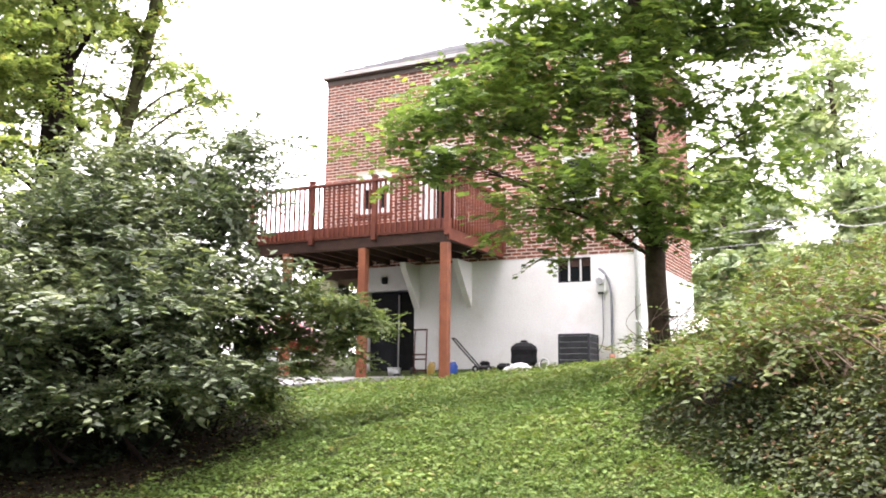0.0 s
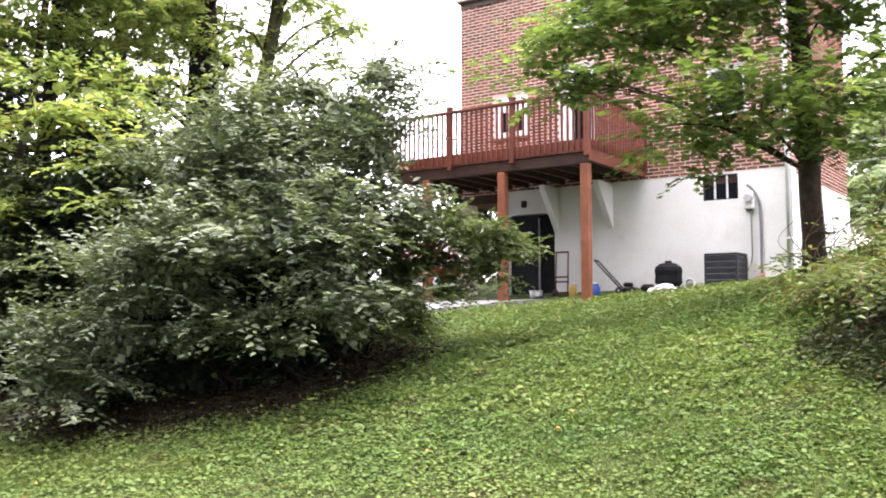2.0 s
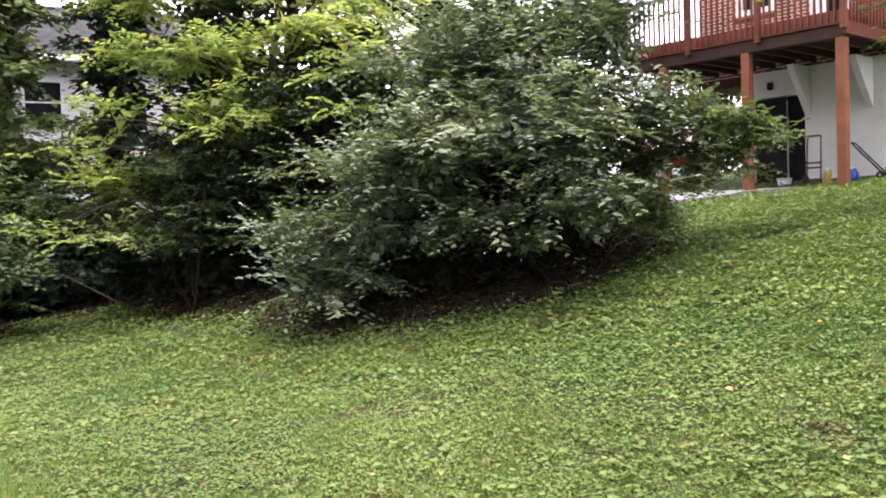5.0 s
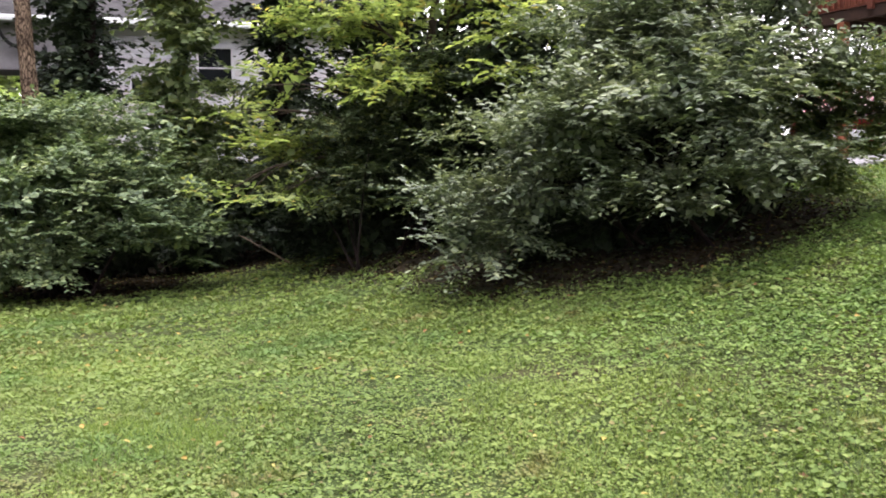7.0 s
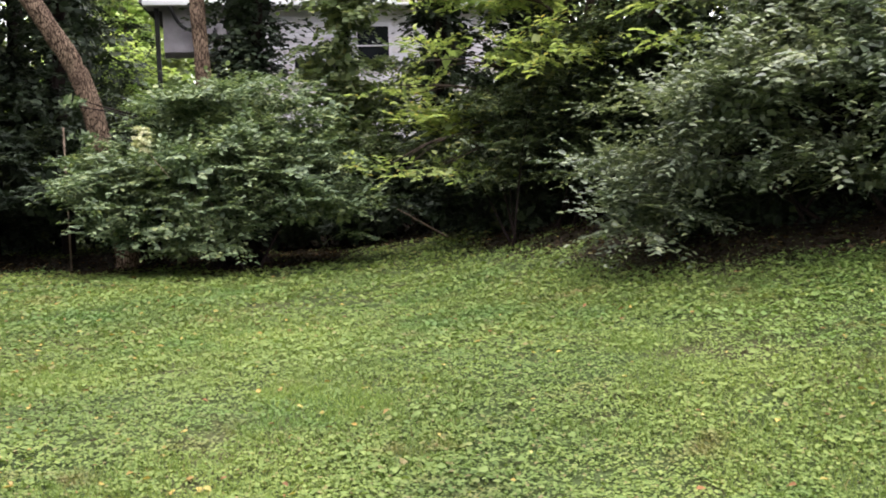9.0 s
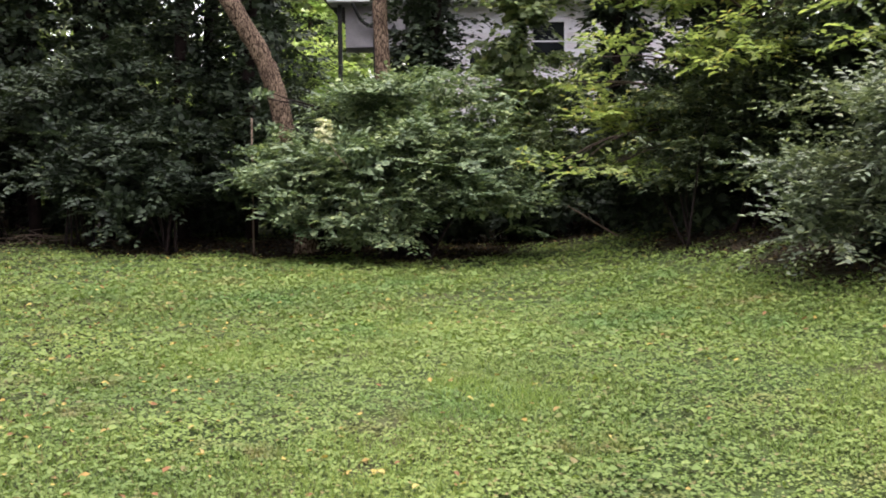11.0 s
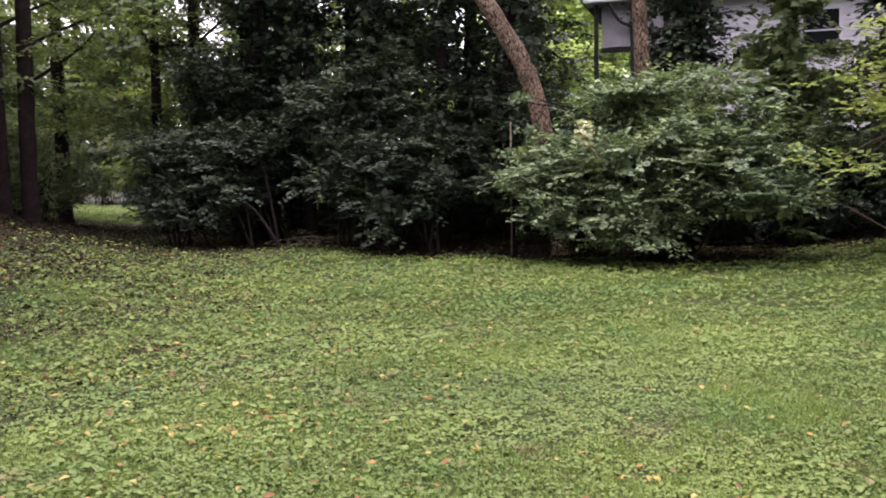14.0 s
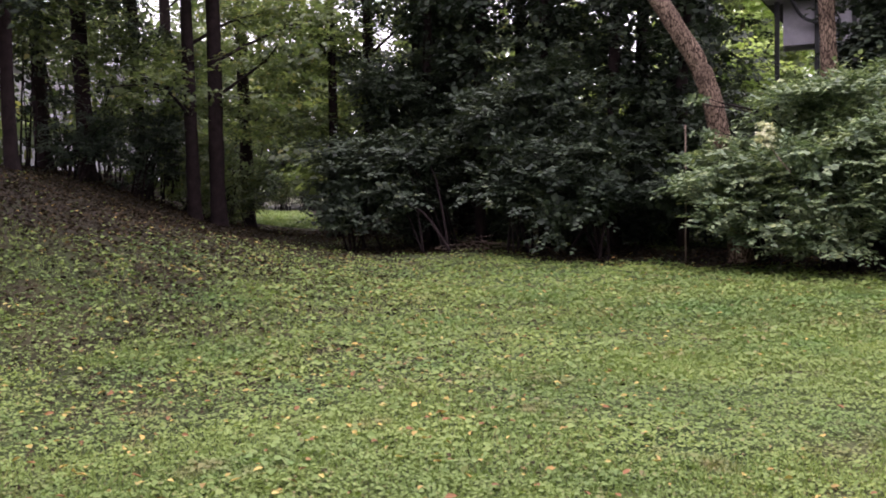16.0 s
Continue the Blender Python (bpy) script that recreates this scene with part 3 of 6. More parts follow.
def wall_with_holes(x0, x1, z0, z1, holes, y0, y1):
    """One slab of wall with its openings cut through."""
    xs = sorted({x0, x1, *[h[0] for h in holes], *[h[1] for h in holes]})
    zs = sorted({z0, z1, *[h[2] for h in holes], *[h[3] for h in holes]})
    bm = bmesh.new()
    vs = {}

    def vert(x, y, z):
        k = (round(x, 4), y, round(z, 4))
        if k not in vs:
            vs[k] = bm.verts.new(k)
        return vs[k]

    def solid(i, j):
        if not (0 <= i < len(xs) - 1 and 0 <= j < len(zs) - 1):
            return False
        cx, cz = (xs[i] + xs[i + 1]) / 2, (zs[j] + zs[j + 1]) / 2
        return not any(h[0] < cx < h[1] and h[2] < cz < h[3] for h in holes)

    for i in range(len(xs) - 1):
        for j in range(len(zs) - 1):
            if not solid(i, j):
                continue
            a, b, c, d = xs[i], xs[i + 1], zs[j], zs[j + 1]
            bm.faces.new((vert(a, y0, c), vert(b, y0, c), vert(b, y0, d), vert(a, y0, d)))
            bm.faces.new((vert(a, y1, d), vert(b, y1, d), vert(b, y1, c), vert(a, y1, c)))
            if not solid(i - 1, j):
                bm.faces.new((vert(a, y0, d), vert(a, y1, d), vert(a, y1, c), vert(a, y0, c)))
            if not solid(i + 1, j):
                bm.faces.new((vert(b, y0, c), vert(b, y1, c), vert(b, y1, d), vert(b, y0, d)))
            if not solid(i, j - 1):
                bm.faces.new((vert(a, y0, c), vert(a, y1, c), vert(b, y1, c), vert(b, y0, c)))
            if not solid(i, j + 1):
                bm.faces.new((vert(a, y0, d), vert(b, y0, d), vert(b, y1, d), vert(a, y1, d)))
    return bm


front = part("brick_wall", wall_with_holes(LEFT, 0, BASE, EAVE, list(OPEN.values()), 0.004, 0.3), "mortar", house, "red brick front wall in running bond")
side = part("brick_wall", boxes(((-0.3, 0.3, BASE - 0.1), (-0.004, DEEP, EAVE))), "mortar", house, "red brick side wall in running bond")
part("brick_wall", boxes(((LEFT, 0.3, BASE), (LEFT + 0.3, DEEP, EAVE))), "brick", house, "red brick side wall")
part("brick_wall", boxes(((LEFT + 0.3, DEEP - 0.3, BASE), (-0.3, DEEP, EAVE))), "brick", house, "red brick rear wall")
part("floor_slab", boxes(((LEFT + 0.02, 0.05, BASE - 0.2), (-0.05, DEEP - 0.05, BASE - 0.004))), "shaded_wood", house, "underside of the upper floor in shade-darkened wood")

BW = (-1.55, -0.91, 3.88, 4.34)
DOOR = (-5.72, -4.62, 2.09, 3.89)
part("basement_wall", wall_with_holes(-5.95, 0.02, 1.6, BASE, [BW, DOOR], 0.0, 0.28), "white_wall", house, "white painted block basement wall")
part("basement_wall", boxes(((-0.26, 0.28, 1.6), (0.03, DEEP, BASE - 0.1))), "white_wall", house, "white painted basement side wall")
part("basement_wall", boxes(((-5.95, 0.28, 1.6), (-5.7, DEEP, BASE - 0.2))), "white_wall", house, "white painted basement side wall in shade")
part("basement_wall", boxes(((-5.7, DEEP - 0.25, 1.6), (-0.26, DEEP, BASE - 0.2))), "white_wall", house, "white painted basement rear wall")
part("column", boxes(((-6.92, 0.0, 1.9), (-6.66, 0.3, BASE - 0.2)), bevel=0.01), "beige_block", house, "beige masonry column beside the passage")
for x in (-4.62, -3.46):
    part("bracket", prism([(0.0, 3.48), (0.0, 4.36), (-0.64, 4.36), (-0.60, 4.26)], 0, x, x + 0.12), "white_wall", house, "white triangular wall bracket")
# basement door: two dark leaves, one with a pale edge strip
door = part("door", boxes(((-5.70, 0.10, 2.10), (-5.02, 0.15, 3.87)), bevel=0.006), "door_dark", house, "dark slate double basement door")
part("door_leaf", boxes(((-5.01, 0.12, 2.10), (-4.64, 0.17, 3.87)), bevel=0.006), "black_cover", door, "near-black door leaf")
part("edge_strip", boxes(((-5.03, 0.07, 2.10), (-5.01, 0.10, 3.80))), "grey_metal", door, "pale metal edge strip")
for z0, z1 in ((2.25, 2.9), (3.05, 3.7)):
    part("panel", boxes(((-5.6, 0.085, z0), (-5.15, 0.10, z1)), bevel=0.006), "door_dark", door)
part("wall_lamp", boxes(((-5.35, -0.1, 4.02), (-5.25, 0.0, 4.16)), bevel=0.02), "plastic_black", house, "small black wall lamp above the door")


def window_unit(name, x0, x1, z0, z1, mullions=(), rails=(), label="white framed window with dark panes", depth=0.0, w=0.07, sill=True, frame_mat="white_trim"):
    f = part(name, boxes(((x0, depth + 0.02, z0), (x1, depth + 0.10, z0 + w)), ((x0, depth + 0.02, z1 - w), (x1, depth + 0.10, z1)),
                         ((x0, depth + 0.02, z0 + w), (x0 + w, depth + 0.10, z1 - w)), ((x1 - w, depth + 0.02, z0 + w), (x1, depth + 0.10, z1 - w))), frame_mat, house, label)
    xs = [x0 + w, *mullions, x1 - w]
    zs = [z0 + w, *rails, z1 - w]
    for a, b in zip(xs, xs[1:]):
        for c, d in zip(zs, zs[1:]):
            part("pane", boxes(((a, depth + 0.07, c), (b, depth + 0.078, d))), "glass", f)
    for m in mullions:
        part("mullion", boxes(((m - 0.016, depth + 0.04, z0 + w), (m + 0.016, depth + 0.068, z1 - w))), "white_trim", f)
    for r in rails:
        part("meeting_rail", boxes(((x0 + w, depth + 0.045, r - 0.02), (x1 - w, depth + 0.066, r + 0.02))), "white_trim", f)
    if sill:
        part("sill", boxes(((x0 - 0.05, depth - 0.06, z0 - 0.07), (x1 + 0.05, depth + 0.10, z0 - 0.002)), bevel=0.01), "brick", f, "brick sill")
    return f


o = OPEN["deck_window"]
dw = window_unit("window", *o, mullions=((o[0] + o[1]) / 2,), label="small white window behind the deck rail", w=0.12)
part("blind", boxes(((o[0] + 0.12, 0.045, 6.08), (o[1] - 0.12, 0.066, o[3] - 0.12)), bevel=0.004), "white_trim", dw, "white blind half drawn")
part("centre_frame", boxes((((o[0] + o[1]) / 2 - 0.08, 0.03, o[2] + 0.12), ((o[0] + o[1]) / 2 + 0.08, 0.064, 6.08)), bevel=0.004), "white_trim", dw)
o = OPEN["upper_window"]
window_unit("window", *o, rails=((o[2] + o[3]) / 2,))
o = OPEN["right_window"]
window_unit("window", *o, rails=((o[2] + o[3]) / 2,))
o = OPEN["upper_right_window"]
window_unit("window", *o, rails=((o[2] + o[3]) / 2,))
o = OPEN["deck_door"]
d2 = part("deck_door", boxes(((o[0], 0.04, o[2]), (o[1], 0.09, o[3])), bevel=0.004), "white_trim", house, "white door opening onto the deck")
part("pane", boxes(((o[0] + 0.34, 0.03, o[2] + 0.2), (o[1] - 0.1, 0.038, o[3] - 0.15))), "glass", d2)
part("handle", boxes(((o[0] + 0.06, -0.01, o[2] + 0.95), (o[0] + 0.09, 0.038, o[2] + 1.08)), bevel=0.004), "grey_metal", d2, "metal handle")
window_unit("basement_window", *BW, mullions=(-1.345, -1.12), label="basement window of three dark panes, white bars", w=0.02, sill=False, frame_mat="charcoal")

# roof: hip with a fascia board and gutter
e, ri = 0.12, 1.25
y0, y1, x0, x1 = -e, DEEP + e, LEFT - 0.05, e
bm = bmesh.new()
my = (y0 + y1) / 2
rv = [bm.verts.new(c) for c in ((x0, y0, EAVE + 0.06), (x1, y0, EAVE + 0.06), (x1, y1, EAVE + 0.06), (x0, y1, EAVE + 0.06), (x0 + 2.2, my, EAVE + ri), (x1 - 2.2, my, EAVE + ri))]
for q in ((0, 1, 5, 4), (1, 2, 5), (2, 3, 4, 5), (3, 0, 4), (3, 2, 1, 0)):
    bm.faces.new([rv[i] for i in q])
roof = part("roof", bm, "shingle", house, "low grey shingle hip roof")
for k in range(7):
    u0 = k / 7
    part("shingle_course", boxes(((x0 + 2.2 * u0, y0 + (my - y0) * u0 - 0.01, EAVE + 0.07 + (ri - 0.06) * u0), (x1 - 2.2 * u0, y0 + (my - y0) * u0 + 0.1, EAVE + 0.085 + (ri - 0.06) * u0 + 0.03))), "shingle", roof)
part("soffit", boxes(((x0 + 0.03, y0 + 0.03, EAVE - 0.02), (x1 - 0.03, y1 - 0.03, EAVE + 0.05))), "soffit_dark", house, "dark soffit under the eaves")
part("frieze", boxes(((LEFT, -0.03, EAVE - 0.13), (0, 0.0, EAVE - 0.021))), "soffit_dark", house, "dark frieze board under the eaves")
part("fascia", boxes(((x0, y0 - 0.02, EAVE + 0.01), (x1, y0 + 0.025, EAVE + 0.09)), ((x1 - 0.025, y0 + 0.03, EAVE + 0.01), (x1 + 0.02, y1, EAVE + 0.09)), ((x0 - 0.02, y0 + 0.03, EAVE + 0.01), (x0 + 0.025, y1, EAVE + 0.09))), "fascia", house, "pale fascia board")
pv, pf = tube([(-0.03, -0.05, 2.45), (-0.03, -0.05, EAVE - 0.1)], 0.042, 10)
part_mesh("downpipe", tube_mesh("downpipe", [(pv, pf)]), "white_trim", house, "white downpipe at the corner")
for z in (3.1, 5.2, 7.3):
    part("strap", boxes(((-0.08, -0.1, z), (0.02, 0.0, z + 0.03))), "white_trim", house)

# ---- deck on posts ----
deck = thing("deck", H, "red-brown stained wooden deck on tall posts", "deck")
DX0, DX1, DY = -6.92, -2.70, -2.34
for x in (-2.78, -4.44, -6.12):
    w = at_house(x, DY + 0.06)
    part("post", boxes(((x - 0.075, DY, max(1.9, gz(w.x, w.y) - 0.15)), (x + 0.075, DY + 0.15, 4.38)), bevel=0.008), "post_wood", deck, "tall square support post")
part("beam", boxes(((DX0, DY + 0.01, 4.385), (DX1 + 0.0, DY + 0.14, 4.575)), bevel=0.006), "shaded_wood", deck, "dark beam with the deck's shade in its colour")
for i in range(11):
    x = DX0 + 0.03 + i * (DX1 - DX0 - 0.1) / 10
    part("joist", boxes(((x, DY + 0.15, 4.42), (x + 0.045, -0.02, 4.70))), "shaded_wood", deck)
for i in range(16):
    y = DY + 0.02 + i * 0.146
    part("board", boxes(((DX0 + 0.01, y, 4.705), (DX1 - 0.01, y + 0.138, 4.74))), "stain_wood", deck)
part("rim", boxes(((DX0, DY - 0.035, 4.58), (DX1, DY + 0.005, 4.80)), bevel=0.004), "stain_wood", deck, "red-brown rim board")
part("rim", boxes(((DX1, DY - 0.035, 4.42), (DX1 + 0.04, -0.01, 4.80)), bevel=0.004), "stain_wood", deck, "red-brown rim board")
part("rim", boxes(((DX0 - 0.04, DY - 0.035, 4.42), (DX0, -0.01, 4.80)), bevel=0.004), "stain_wood", deck, "red-brown rim board")
BAL = boxes(((-0.016, -0.016, 4.62), (0.016, 0.016, 5.56)))
bal_me = bpy.data.meshes.new("baluster")
BAL.to_mesh(bal_me)
BAL.free()
bal_me.materials.append(M["stain_wood"])


def baluster(x, y):
    b = part_mesh("baluster", bal_me, "stain_wood", deck, shared=True)
    b.location = (x, y, 0)


nb = 38
for i in range(nb + 1):
    baluster(DX0 + 0.02 + (DX1 - DX0 - 0.04) * i / nb, DY - 0.055)
for i in range(1, 20):
    baluster(DX1 + 0.06, DY - 0.03 + 2.28 * i / 20)
for x in (DX1 + 0.01, -4.16, -5.52, DX0 + 0.0):
    part("rail_post", boxes(((x - 0.045, DY - 0.09, 4.50), (x + 0.045, DY - 0.0, 5.66)), ((x - 0.055, DY - 0.1, 5.66), (x + 0.055, DY + 0.01, 5.70)), bevel=0.004), "stain_wood", deck, "rail post with cap")
for x in (DX1 + 0.05,):
    part("rail_post", boxes(((x - 0.045, -0.12, 4.50), (x + 0.045, -0.03, 5.66))), "stain_wood", deck)
    part("top_rail", boxes(((x - 0.05, DY - 0.02, 5.57), (x + 0.05, -0.02, 5.615)), bevel=0.006), "stain_wood", deck)
part("top_rail", boxes(((DX0 - 0.05, DY - 0.11, 5.57), (DX1 + 0.05, DY - 0.0, 5.615)), bevel=0.006), "stain_wood", deck)

# ---- things by the basement wall ----
def wpose(x, y, rz=0.0, lift=0.0, z=None):
    w = at_house(x, y)
    return pose(w.x, w.y, (gz(w.x, w.y) if z is None else z) + lift, 0, 0, -27 + rz)


ac = thing("air_conditioner", wpose(-1.02, -0.42, 0, -0.05), "charcoal louvred air conditioner on a pad against the wall", "air conditioner")

part("pad", boxes(((-0.36, -0.36, -0.08), (0.36, 0.36, 0.02)), bevel=0.01), "concrete", ac, "concrete pad")
part("cabinet", boxes(((-0.27, -0.25, 0.05), (0.27, 0.25, 0.58)), bevel=0.03), "plastic_black", ac)
for i in range(5):
    z = 0.06 + i * 0.105
    part("louvre", boxes(((-0.285, -0.265, z), (0.285, 0.265, z + 0.086)), bevel=0.02), "charcoal", ac)
    part("band", boxes(((-0.29, -0.27, z + 0.089), (0.29, 0.27, z + 0.099)), bevel=0.003), "grey_pvc", ac, "paler thin band between the louvres")
for sx in (-1, 1):
    for sy in (-1, 1):
        part("corner_post", boxes(((sx * 0.272 - 0.022, sy * 0.252 - 0.022, 0.05), (sx * 0.272 + 0.022, sy * 0.252 + 0.022, 0.59)), bevel=0.008), "charcoal", ac)
part("top_panel", boxes(((-0.295, -0.275, 0.585), (0.295, 0.275, 0.615)), bevel=0.012), "charcoal", ac)

gr = thing("barbecue_grill", wpose(-2.02, -0.55, 6) @ Matrix.Scale(0.9, 4), "barbecue grill under a black fabric cover", "barbecue")
bm = bmesh.new()
prof = [(0.20, 0.08), (0.27, 0.16), (0.255, 0.30), (0.27, 0.40), (0.25, 0.47), (0.16, 0.54), (0.06, 0.56)]
rings = []
for r, z in prof:
    ring = []
    for k in range(24):
        a = 2 * math.pi * k / 24
        q = 1 / max(abs(math.cos(a)), abs(math.sin(a))) ** 0.55
        fold = 1 + 0.035 * math.sin(a * 9 + z * 9) * (0.6 - z)
        ring.append(bm.verts.new((r * q * fold * math.cos(a), r * q * fold * math.sin(a) * 0.75, z)))
    rings.append(ring)
for a, b in zip(rings, rings[1:]):
    for k in range(24):
        bm.faces.new((a[k], a[(k + 1) % 24], b[(k + 1) % 24], b[k]))
bm.faces.new(rings[-1])
bm.faces.new(rings[0][::-1])
part("cover", bm, "black_cover", gr)
for sx in (-0.18, 0.18):
    for sy in (-0.085, 0.085):
        part("leg", boxes(((sx - 0.015, sy - 0.015, 0), (sx + 0.015, sy + 0.015, 0.1))), "grey_metal", gr)
part("cover_knob", boxes(((-0.07, -0.05, 0.555), (0.07, 0.05, 0.60)), bevel=0.02), "black_cover", gr)


def lump(name, m, size, material, label, category, seed, squash=1.0):
    bm = bmesh.new()
    bmesh.ops.create_icosphere(bm, subdivisions=3, radius=1)
    for v in bm.verts:
        n = noise.noise(v.co * 2.2 + Vector((seed, 0, 0)))
        v.co = Vector((v.co.x * size[0], v.co.y * size[1], max(v.co.z, -0.75) * size[2])) * (1 + 0.35 * n)
        v.co.z += size[2] * 0.6
    ob = part(name, bm, material, None, label)
    ob.matrix_world = m
    return tagged(ob, category=category)


lump("plastic_bag", wpose(-1.93, -1.0, 0), (0.2, 0.12, 0.1), "white_bag", "crumpled white plastic bag in front of the grill", "bag", 3.0)
lump("plastic_bag", wpose(-2.18, -0.85, 30), (0.11, 0.1, 0.06), "white_bag", "small crumpled white bag on the grass", "bag", 7.0)

hs = thing("garden_hose", wpose(-1.56, -0.75, 10), "small coil of pale hose leaning on the wall side", "hose")
ring = [(0.085 * math.cos(a), 0.02 * math.sin(a * 3), 0.1 + 0.1 * math.sin(a)) for a in np.linspace(0, 2 * math.pi, 25)]
part_mesh("coil", tube_mesh("coil", [tube(ring, 0.014, 8, closed=False)]), "white_bag", hs)
ring = [(0.07 * math.cos(a) + 0.01, 0.03 + 0.01 * math.sin(a * 2), 0.1 + 0.085 * math.sin(a)) for a in np.linspace(0, 2 * math.pi, 25)]
part_mesh("coil", tube_mesh("coil", [tube(ring, 0.012, 8, closed=False)]), "grey_pvc", hs)

mw = thing("lawn_mower", wpose(-2.78, -0.75, 12), "black push lawn mower with a long folding handle", "lawn mower")
part("deck_shell", boxes(((-0.10, -0.16, 0.05), (0.20, 0.16, 0.13)), bevel=0.03), "plastic_black", mw)
part("engine", boxes(((-0.02, -0.09, 0.125), (0.15, 0.09, 0.21)), bevel=0.03), "black_cover", mw)
for sx in (-0.07, 0.18):
    for sy in (-0.18, 0.18):
        wv, wf = tube([(sx, sy - 0.025, 0.06), (sx, sy + 0.025, 0.06)], 0.062, 16)
        wheel = part_mesh("wheel", tube_mesh("wheel", [(wv, wf)]), "plastic_black", mw)
        hv, hf = tube([(sx, sy - 0.03, 0.06), (sx, sy + 0.03, 0.06)], 0.022, 10)
        part_mesh("hub", tube_mesh("hub", [(hv, hf)]), "grey_metal", wheel)
for sy in (-0.15, 0.15):
    part_mesh("handle_bar", tube_mesh("handle_bar", [tube([(-0.06, sy, 0.11), (-0.38, sy, 0.46), (-0.52, sy, 0.62)], 0.015, 8)]), "plastic_black", mw)
part_mesh("grip", tube_mesh("grip", [tube([(-0.52, -0.15, 0.62), (-0.53, 0, 0.63), (-0.52, 0.15, 0.62)], 0.016, 8)]), "plastic_black", mw)
part("grass_bag", boxes(((0.30, -0.12, 0.04), (0.56, 0.12, 0.17)), bevel=0.05), "black_cover", mw)

ht = thing("hand_truck", wpose(-4.18, -0.55, 0, 0, 2.11), "red-brown metal hand truck standing on the slab", "hand truck")
for sx in (-0.13, 0.13):
    part_mesh("rail", tube_mesh("rail", [tube([(sx, 0, 0.05), (sx, 0.03, 0.8), (sx * 0.95, 0.05, 0.93)], 0.014, 8)]), "red_paint", ht)
    wv, wf = tube([(sx * 1.4 - 0.02, 0.08, 0.1), (sx * 1.4 + 0.02, 0.08, 0.1)], 0.1, 16)
    part_mesh("wheel", tube_mesh("wheel", [(wv, wf)]), "plastic_black", ht)
for z in (0.12, 0.33, 0.42, 0.90):
    part("crossbar", boxes(((-0.14, -0.015, z), (0.14, 0.045, z + 0.03))), "red_paint", ht)
part("toe_plate", boxes(((-0.17, -0.22, 0.02), (0.17, 0.0, 0.035))), "red_paint", ht)


def jug(name, m, r, h, material, label, category, handle=True):
    t = thing(name, m, label, category)
    pr = [(0.0, r * 0.92), (0.04 * h, r), (0.62 * h, r), (0.80 * h, r * 0.62), (0.88 * h, r * 0.3)]
    v, f = tube([(0, 0, z) for z, _ in pr], [q for _, q in pr], 18)
    part_mesh("body", tube_mesh("body", [(v, f)]), material, t)
    v, f = tube([(0, 0, 0.86 * h), (0, 0, h)], r * 0.34, 14)
    part_mesh("cap", tube_mesh("cap", [(v, f)]), "white_trim", t)
    if handle:
        part_mesh("handle", tube_mesh("handle", [tube(bend([(r * 0.25, 0, 0.86 * h), (r * 0.95, 0, 0.82 * h), (r * 0.98, 0, 0.55 * h)], 10), r * 0.12, 8)]), material, t)
    return t


jug("jug", wpose(-3.83, -0.75, 20, 0, 2.10), 0.075, 0.33, "yellow", "dull yellow plastic jug standing by the hand truck", "jug")
jug("jug", wpose(-3.28, -0.95, -30), 0.105, 0.26, "blue", "blue plastic jug on the grass edge by the post", "jug")
pail = thing("bucket", wpose(-4.72, -0.6, 0, 0, 2.10), "grey bucket standing by the dark door", "bucket")
part_mesh("body", tube_mesh("body", [tube([(0, 0, 0), (0, 0, 0.18)], [0.1, 0.13], 20)]), "grey_metal", pail)
part_mesh("rim", tube_mesh("rim", [tube([(0, 0, 0.175), (0, 0, 0.195)], 0.136, 20)]), "grey_metal", pail)
lump("rag", wpose(-4.5, -0.85, 0, 0, 2.09), (0.12, 0.08, 0.05), "charcoal", "dark rag lying on the slab", "rag", 11.0)

mt = thing("electricity_meter", H @ pose(-0.70, 0, 3.83), "grey electricity meter with conduit on the white wall", "electricity meter")
part("box", boxes(((-0.085, -0.1, -0.16), (0.085, 0.0, 0.16)), bevel=0.012), "white_trim", mt, "pale grey meter box")
v, f = tube([(0, -0.10, 0.03), (0, -0.17, 0.03)], [0.075, 0.065], 18)
part_mesh("dial", tube_mesh("dial", [(v, f)]), "grey_metal", mt, "round meter dial")
part("bottom_plug", boxes(((-0.05, -0.09, -0.20), (0.05, -0.02, -0.165)), bevel=0.006), "plastic_black", mt)
part_mesh("service_conduit", tube_mesh("service_conduit", [tube(bend([(-0.03, -0.06, 0.27), (0.06, -0.07, 0.19), (0.15, -0.06, 0.02), (0.19, -0.05, -0.3), (0.19, -0.05, -1.40)], 30), 0.024, 10)]), "grey_pvc", mt, "thick grey conduit curving down the wall")
part_mesh("wire_conduit", tube_mesh("wire_conduit", [tube(bend([(0.02, -0.05, -0.2), (0.03, -0.05, -0.7), (0.02, -0.05, -1.05), (-0.06, -0.06, -1.25), (-0.14, -0.1, -1.33)], 26), 0.011, 8)]), "grey_pvc", mt, "thin conduit to the air conditioner")
part_mesh("clay_sleeve", tube_mesh("clay_sleeve", [tube([(0.19, -0.06, -1.52), (0.19, -0.06, -1.30)], [0.055, 0.05], 14)]), "terracotta", mt, "clay sleeve round the conduit foot")

